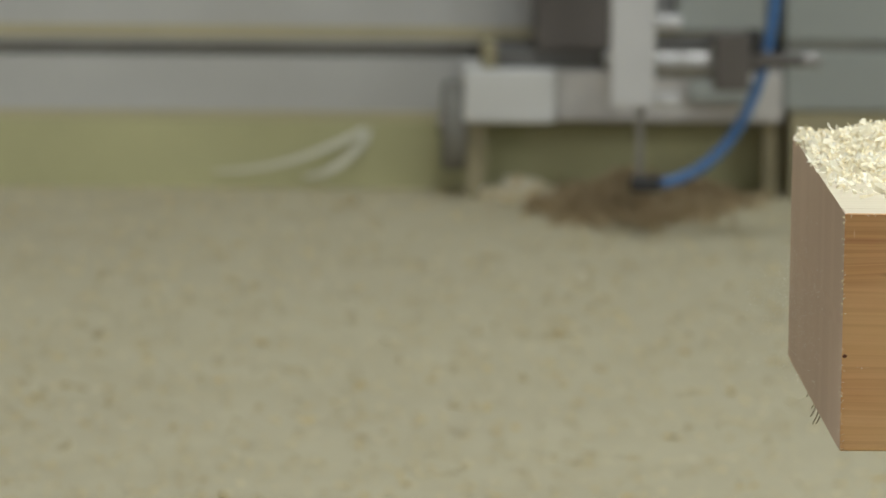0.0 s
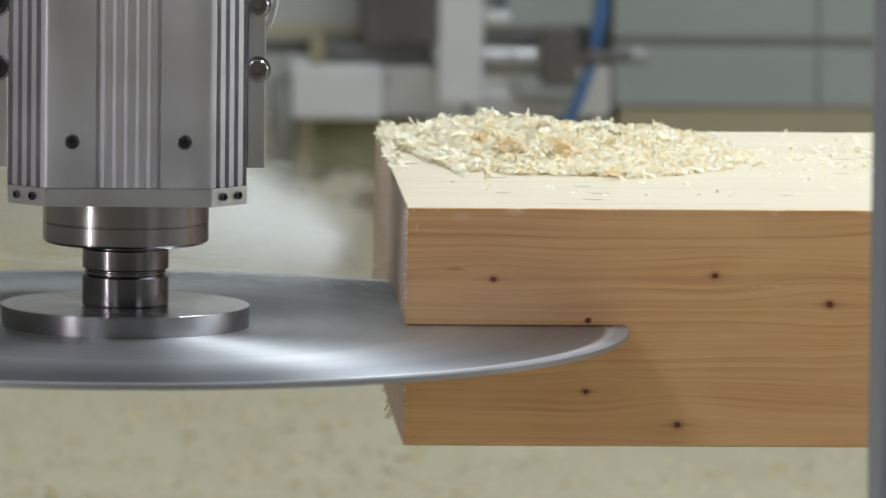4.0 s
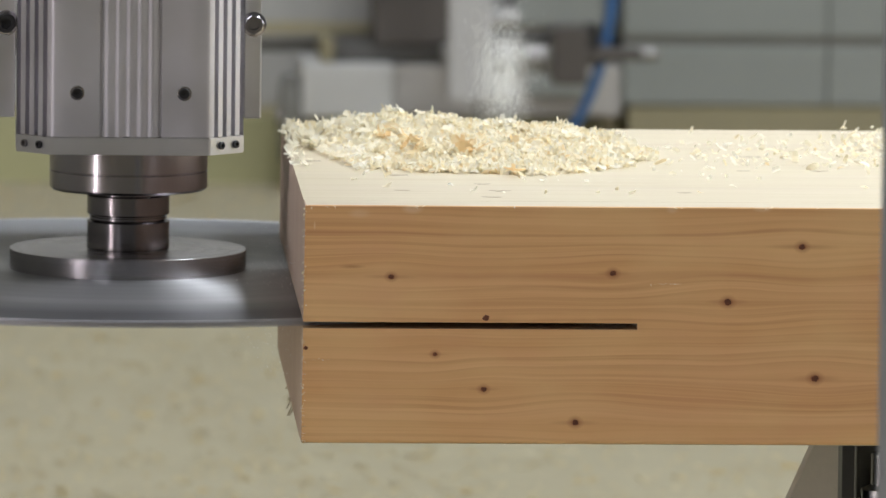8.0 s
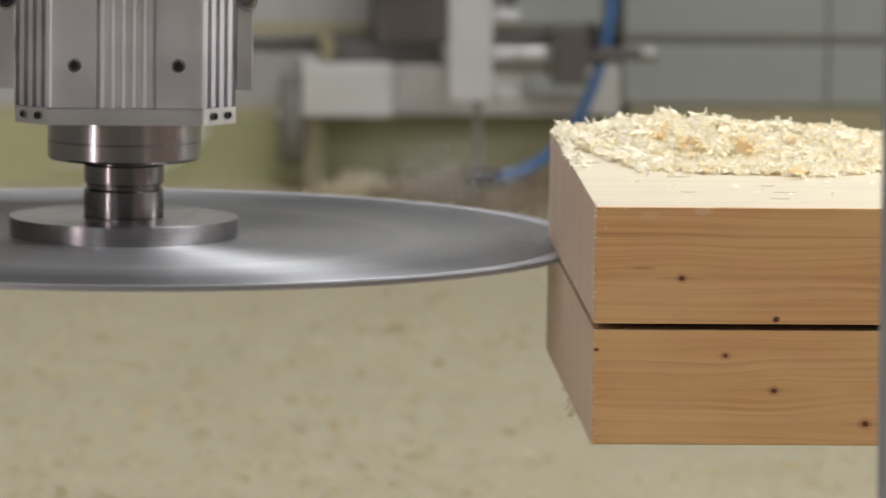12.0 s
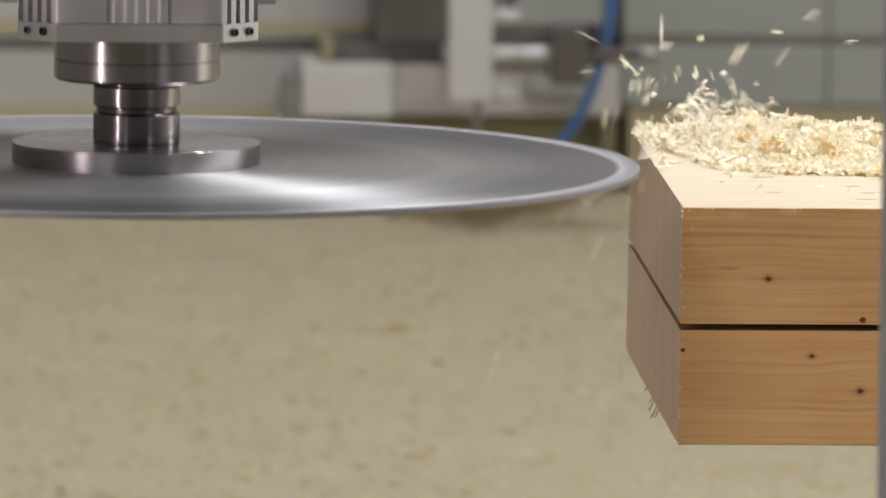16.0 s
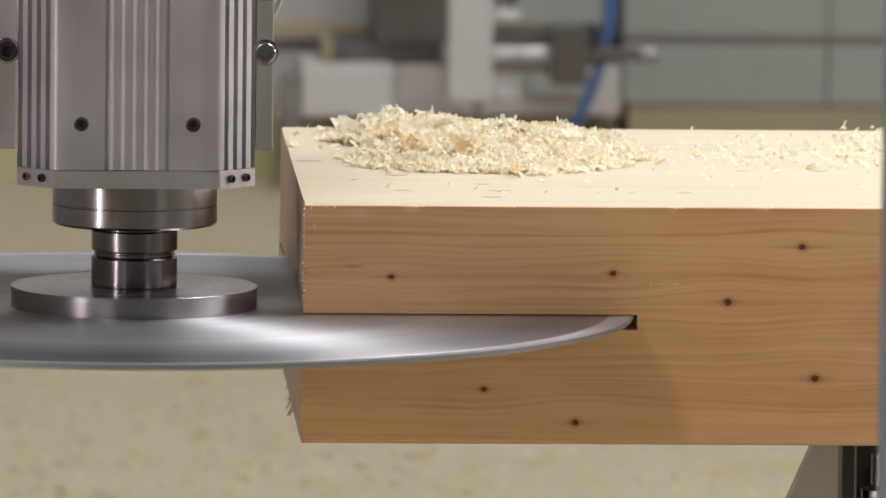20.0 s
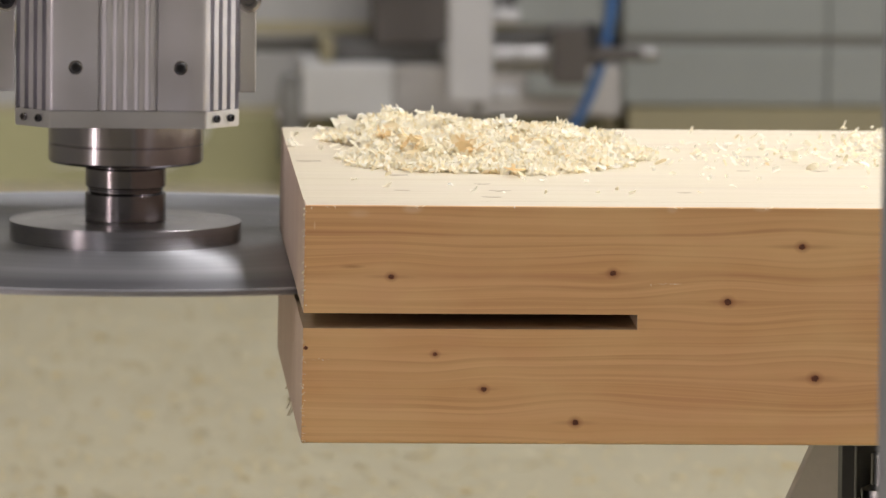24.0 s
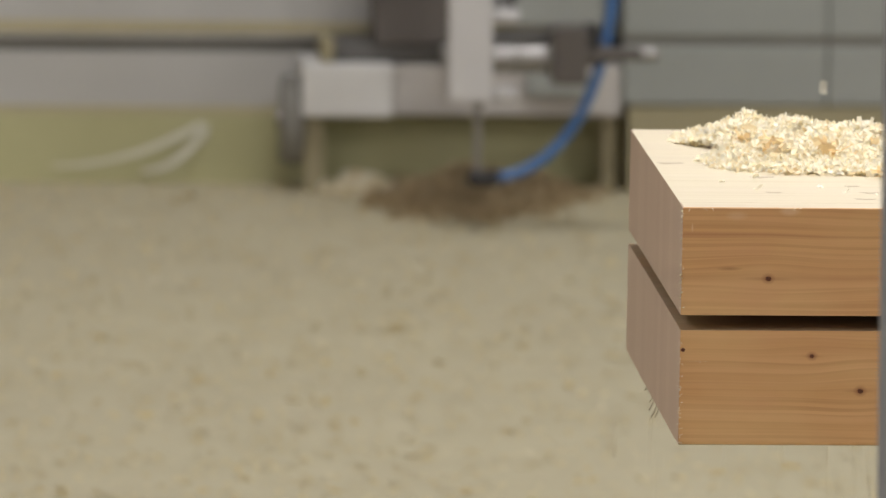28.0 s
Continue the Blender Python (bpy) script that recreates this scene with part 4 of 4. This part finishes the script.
scatter(31, 66, 100, 0.95, 1.85, (0.0, 0.12, 0.14, 0.60), (-0.42, 0.7, 1.35))
scatter(32, 68, 56, 15.75, 16.5, (0.0, 0.07, 0.27, 0.66), (0.30, 0.7, 0.85), lambda x: 0.60 - 6 * x)
scatter(37, 0, 58, 15.80, 16.55, (0.0, 0.10, 0.35, 0.66), (0.75, 0.7, 1.3), lambda x: 0.60 - 6 * x)
scatter(38, 0, 26, 15.85, 16.40, (0.0, 0.05, 0.30, 0.66), (-0.55, 0.6, 1.1), lambda x: 0.60 - 6 * x)
rng_c = random.Random(39)
lump = [(rng_c.gauss(0.165, 0.007), rng_c.gauss(0.50, 0.012), HIGH + 0.018 + rng_c.gauss(0, 0.008)) for _ in range(16)]
loose("shavings_clump", lump, rng_c, "loose clump of pale shavings on the timber", 24.42, (0.165, 0.50, HIGH), (0.02, 0.2, 1.25), "stuff")
scatter(36, 0, 34, 15.66, 16.25, (0.0, 0.012, 0.30, 0.62), (-0.5, -0.5, -0.2), lambda x: 0.3)
scatter(40, 7, 8, 18.80, 18.94, (0.10, 0.18, 0.40, 0.52), (0.05, 0.1, 0.62))
scatter(33, 0, 12, 24.45, 24.75, (0.06, 0.16, 0.45, 0.6), (0.05, 0.3, 1.5))
scatter(34, 0, 14, 25.1, 26.0, (0.03, 0.16, 0.45, 0.6), (-0.05, 0.3, 1.0))
scatter(35, 0, 16, 27.55, 27.9, (0.0, 0.1, 0.4, 0.66), (0.3, 0.2, 0.6))
scatter(41, 9, 14, 27.58, 27.74, (0.05, 0.13, 0.42, 0.60), (0.35, 0.25, 0.42))


# fine dust from the kerf: rigid puffs of specks that start in the wood being cut and are blown out of it
PUFFS = []


def speck_mesh(verts, count):
    """Loose triangles, three points each."""
    me = bpy.data.meshes.new("sawdust_puff")
    me.vertices.add(3 * count)
    me.vertices.foreach_set("co", verts.astype(np.float32).ravel())
    me.loops.add(3 * count)
    me.loops.foreach_set("vertex_index", np.arange(3 * count, dtype=np.int32))
    me.polygons.add(count)
    me.polygons.foreach_set("loop_start", np.arange(0, 3 * count, 3, dtype=np.int32))
    me.update(calc_edges=True)
    me.materials.append(DUST)
    return me


def speck_cloud(seed, count, size, speck=1.0):
    """A rigid cloud of tiny wood specks."""
    gen = np.random.default_rng(seed)
    c = np.clip(gen.normal(0, 0.36, (count, 1, 3)), -1.3, 1.3) * np.array(size)
    way = gen.normal(0, 1, (count, 3, 3))
    lie = np.array((0.0, -0.5, 0.866))             # specks tipped up and towards the view so the cloud looks brighter
    way -= 0.75 * (way @ lie)[:, :, None] * lie
    way /= np.linalg.norm(way, axis=2, keepdims=True)
    verts = (c + way * speck * gen.uniform(0.0006, 0.0011, (count, 1, 1))).reshape(-1, 3)
    return speck_mesh(verts, count)


FANS = [speck_cloud(200 + k, 80000, (0.20, 0.18, 0.09), 0.80) for k in range(3)]
JETS = [speck_cloud(400 + k, 14000, (0.055, 0.014, 0.034), 0.42) for k in range(2)]
PLUMES = [speck_cloud(300 + k, 16000, (0.035, 0.05, 0.075), 0.75) for k in range(3)]


def puff(mesh, start, when, push, lift):
    ob = tagged(new("sawdust_puff", mesh), "pale puff of fine flying sawdust", "sawdust", "flying sawdust", "stuff")
    PUFFS.append((ob, when, start, push, lift))


for base, count in ((2.48, 7), (17.15, 8)):
    for k in range(count):
        puff(FANS[k % 3], (0.20, 0.30, 0.085), base + 0.30 * k, (-2.5, 0.5, 0.29), 0.28)
for k, (t, x) in enumerate(((5.9, 0.26), (7.55, 0.20), (7.95, 0.21), (9.75, 0.20), (10.0, 0.22), (18.85, 0.17), (19.1, 0.15))):
    puff(PLUMES[k % 3], (x, 0.58, 0.085), t, (0.0, 0.9, 1.0), 0.4)


for k, (t, x) in enumerate(((18.76, 0.11), (18.82, 0.16))):
    puff(PLUMES[k], (x, 0.50, 0.085), t, (-0.1, 0.2, 1.12), 0.4)
WISPS = [speck_cloud(500 + k, 26000, (0.10, 0.07, 0.06), 0.34) for k in range(2)]
for k, (t, x) in enumerate(((5.78, 0.10), (5.76, 0.22), (6.5, 0.10), (6.9, 0.24), (10.5, 0.12), (20.45, 0.10), (21.1, 0.10), (25.03, 0.10), (25.85, 0.10))):
    puff(WISPS[k % 2], (x, 0.56, 0.085), t, (0.25 if x > 0.2 else -0.3, 0.8, 0.95), 0.35)
for k in range(7):
    puff(WISPS[k % 2], (0.10, 0.50, 0.085), 10.95 + 0.22 * k, (-0.95, 1.6, 0.45), 0.3)
for k in range(3):
    puff(WISPS[k % 2], (0.10, 0.50, 0.085), 26.5 + 0.25 * k, (-0.95, 1.6, 0.5), 0.3)
for k, t in enumerate((25.25, 25.5, 25.62, 25.74, 25.88)):
    puff(WISPS[k % 2], (0.05 + 0.03 * k, 0.60, 0.085), t, (-0.25, 0.7, 1.15 + 0.15 * (k % 2)), 0.45)
for k, t in enumerate((7.93, 8.42, 9.42, 9.72, 9.90)):
    puff(JETS[k % 2], (0.262, 0.045, 0.103), t, (0.28, -0.50, -0.06 if k % 2 else 0.02), 0.25)


def plume_cloud(seed, count, long, speck):
    """Specks in a flat spreading jet that leaves the origin towards -x."""
    gen = np.random.default_rng(seed)
    d = long * gen.random(count) ** 0.62
    c = np.stack((-d, np.clip(gen.normal(0, 1, count), -1.9, 1.9) * (0.008 + 0.26 * d), np.clip(gen.normal(0, 1, count), -1.9, 1.9) * (0.004 + 0.13 * d)), axis=1)
    way = gen.normal(0, 1, (count, 3, 3))
    way /= np.linalg.norm(way, axis=2, keepdims=True)
    verts = (c[:, None, :] + way * speck * gen.uniform(0.5, 1.0, (count, 1, 1))).reshape(-1, 3)
    return speck_mesh(verts, count)


JET = plume_cloud(700, 240000, 0.36, 0.00080)
STREAMS = []
for t0, t1 in ((2.52, 4.72), (17.18, 19.50)):
    for k in range(2):
        STREAMS.append((tagged(new("sawdust_jet", JET), "pale jet of fine sawdust blown out of the cut", "sawdust", "flying sawdust", "stuff"), t0 + 0.12 * k, t1, k))


def stream_rows(t0, t1, k):
    """Rests in the timber, pours out of the cut while the blade bites in, then blows away behind the machine."""
    rows = [(t, pose(0.62 + beam_x(t), 0.34, BED + 0.1)) for t in sorted({t for t in times(BEAM_X) if t < t0 - 0.05} | {0.0, t0})]
    i = 0
    while t0 + 0.20 + 0.0667 * i < t1:
        t = round(t0 + 0.20 + 0.0667 * i, 3)
        mouth = math.sqrt(max(0.0, BLADE_R ** 2 - (beam_x(t) - SAW_X) ** 2))
        sway, drift = (-1) ** (i + k), (0.0, 0.045, 0.09, 0.135, 0.07)[(i + 2 * k) % 5]
        rows.append((t, pose(beam_x(t) + 0.03 - 0.8 * drift - 0.04 * k, mouth + 0.5 * drift + 0.04 * k, BED + 0.108 + 0.012 * k, 9 * sway, 12 + 5 * k, -34 + 4 * sway)))
        i += 1
    x = beam_x(t1)
    rows += [(t1 + 0.15, pose(x - 0.30, 0.6, BED + 0.10, 0, 10, -40)), (t1 + 0.45, pose(x - 1.5, 1.2, 0.3, 0, 0, -40)), (t1 + 0.8, pose(x - 1.6, 1.4, 0.05, 0, 0, -40)), (28.0, pose(x - 1.6, 1.4, 0.05, 0, 0, -40))]
    return rows


def puff_rows(when, place, push, lift):
    """Rests in the timber, is blown out, hangs for a moment and sinks to the floor behind."""
    x0 = place[0] + beam_x(when)
    rows = []
    path = [(0.09, 0.42), (0.19, 0.78), (0.30, 1.02), (0.41, 1.17), (0.52, 1.3)]
    for t in sorted({t for t in times(BEAM_X) if t < when - 0.05} | {0.0, round(when, 3)}):
        rows.append((t, pose(place[0] + beam_x(t), place[1], place[2] + BED)))
    for s, k in path:
        rows.append((when + s, pose(x0 + push[0] * 0.13 * k, place[1] + push[1] * 0.13 * k, BED + place[2] + push[2] * 0.13 * k)))
    end = (x0 + push[0] * (0.6 if push[0] < -0.9 else 0.2), place[1] + (0.9 if push[1] > 0 else -0.4), 0.05)
    rows.append((when + 0.52 + lift, pose(*end)))
    rows.append((28.0, pose(*end)))
    return rows


# ---------------------------------------------------------------- movement
def flight(when, p, v, t):
    """Thrown from p with speed v at a moment; slowed by the air, then lying on the floor."""
    s = t - when
    drag = (1 - math.exp(-1.5 * s)) / 1.5
    x, y = p[0] + v[0] * drag, p[1] + v[1] * drag
    z = p[2] + v[2] * drag - 4.2 * s * s
    return x, y, max(0.006, z)


def flight_rows(when, place, v, spin, local=False):
    """Rows of a thing that rides on the timber, is thrown off at a moment and comes to rest on the floor."""
    p = (place[0] + beam_x(when), place[1], place[2] + BED)
    fall = [round(when + 0.0667 * k, 3) for k in range(1, 14) if when + 0.0667 * k < 28]
    rows = []
    for t in sorted({t for t in times(BEAM_X) if t < when - 0.034 or t > when + 0.93} | {round(max(0, when - 0.034), 3)} | set(fall) | {0.0, 28.0}):
        if t <= when:
            x, y, z = place[0] + beam_x(t), place[1], place[2] + BED
            a = 0
        else:
            x, y, z = flight(when, p, v, t)
            a = spin * min(t - when, 0.5)
        if local:
            x, y, z = x - place[0] - beam_x(t), y - place[1], z - place[2] - BED
        rows.append((t, pose(x, y, z, a, 0.6 * a, 0.8 * a)))
    return rows


def motions():
    walk(TIMBER, beam_rows((0, 0, BED)))
    walk(CLAMP, beam_rows((0, 0, 0)))
    walk(HEAP, beam_rows((0, 0, TOP)))
    walk(SAW, [(t, pose(SAW_X, eased(SAW_Y, t), BED + PASS_1 + eased(SAW_Z, t), 0.1)) for t in times(SAW_Y, SAW_Z)])
    for rotor in (ARBOR, DISC):
        walk(rotor, [(i / FPS, pose(0, 0, 0, 0, 0, -77.0 * i)) for i in range(28 * FPS + 1)])
    walk(AMBER, beam_rows((0, 0, TOP)))
    for ob, when, place, push, lift in PUFFS:
        walk(ob, puff_rows(when, place, push, lift))
    for ob, t0, t1, k in STREAMS:
        walk(ob, stream_rows(t0, t1, k))
    rng = random.Random(77)
    for ob, when, place, v in FLYERS:
        walk(ob, flight_rows(when, place, v, rng.uniform(-300, 300)))
    for ob, when, x, y in PIECES:
        v = (rng.uniform(2.6, 3.6), rng.uniform(1.6, 2.4), rng.uniform(-0.3, 0.1))
        walk(ob, flight_rows(when, (x, y, CUT_0), v, 0.0, True))


motions()
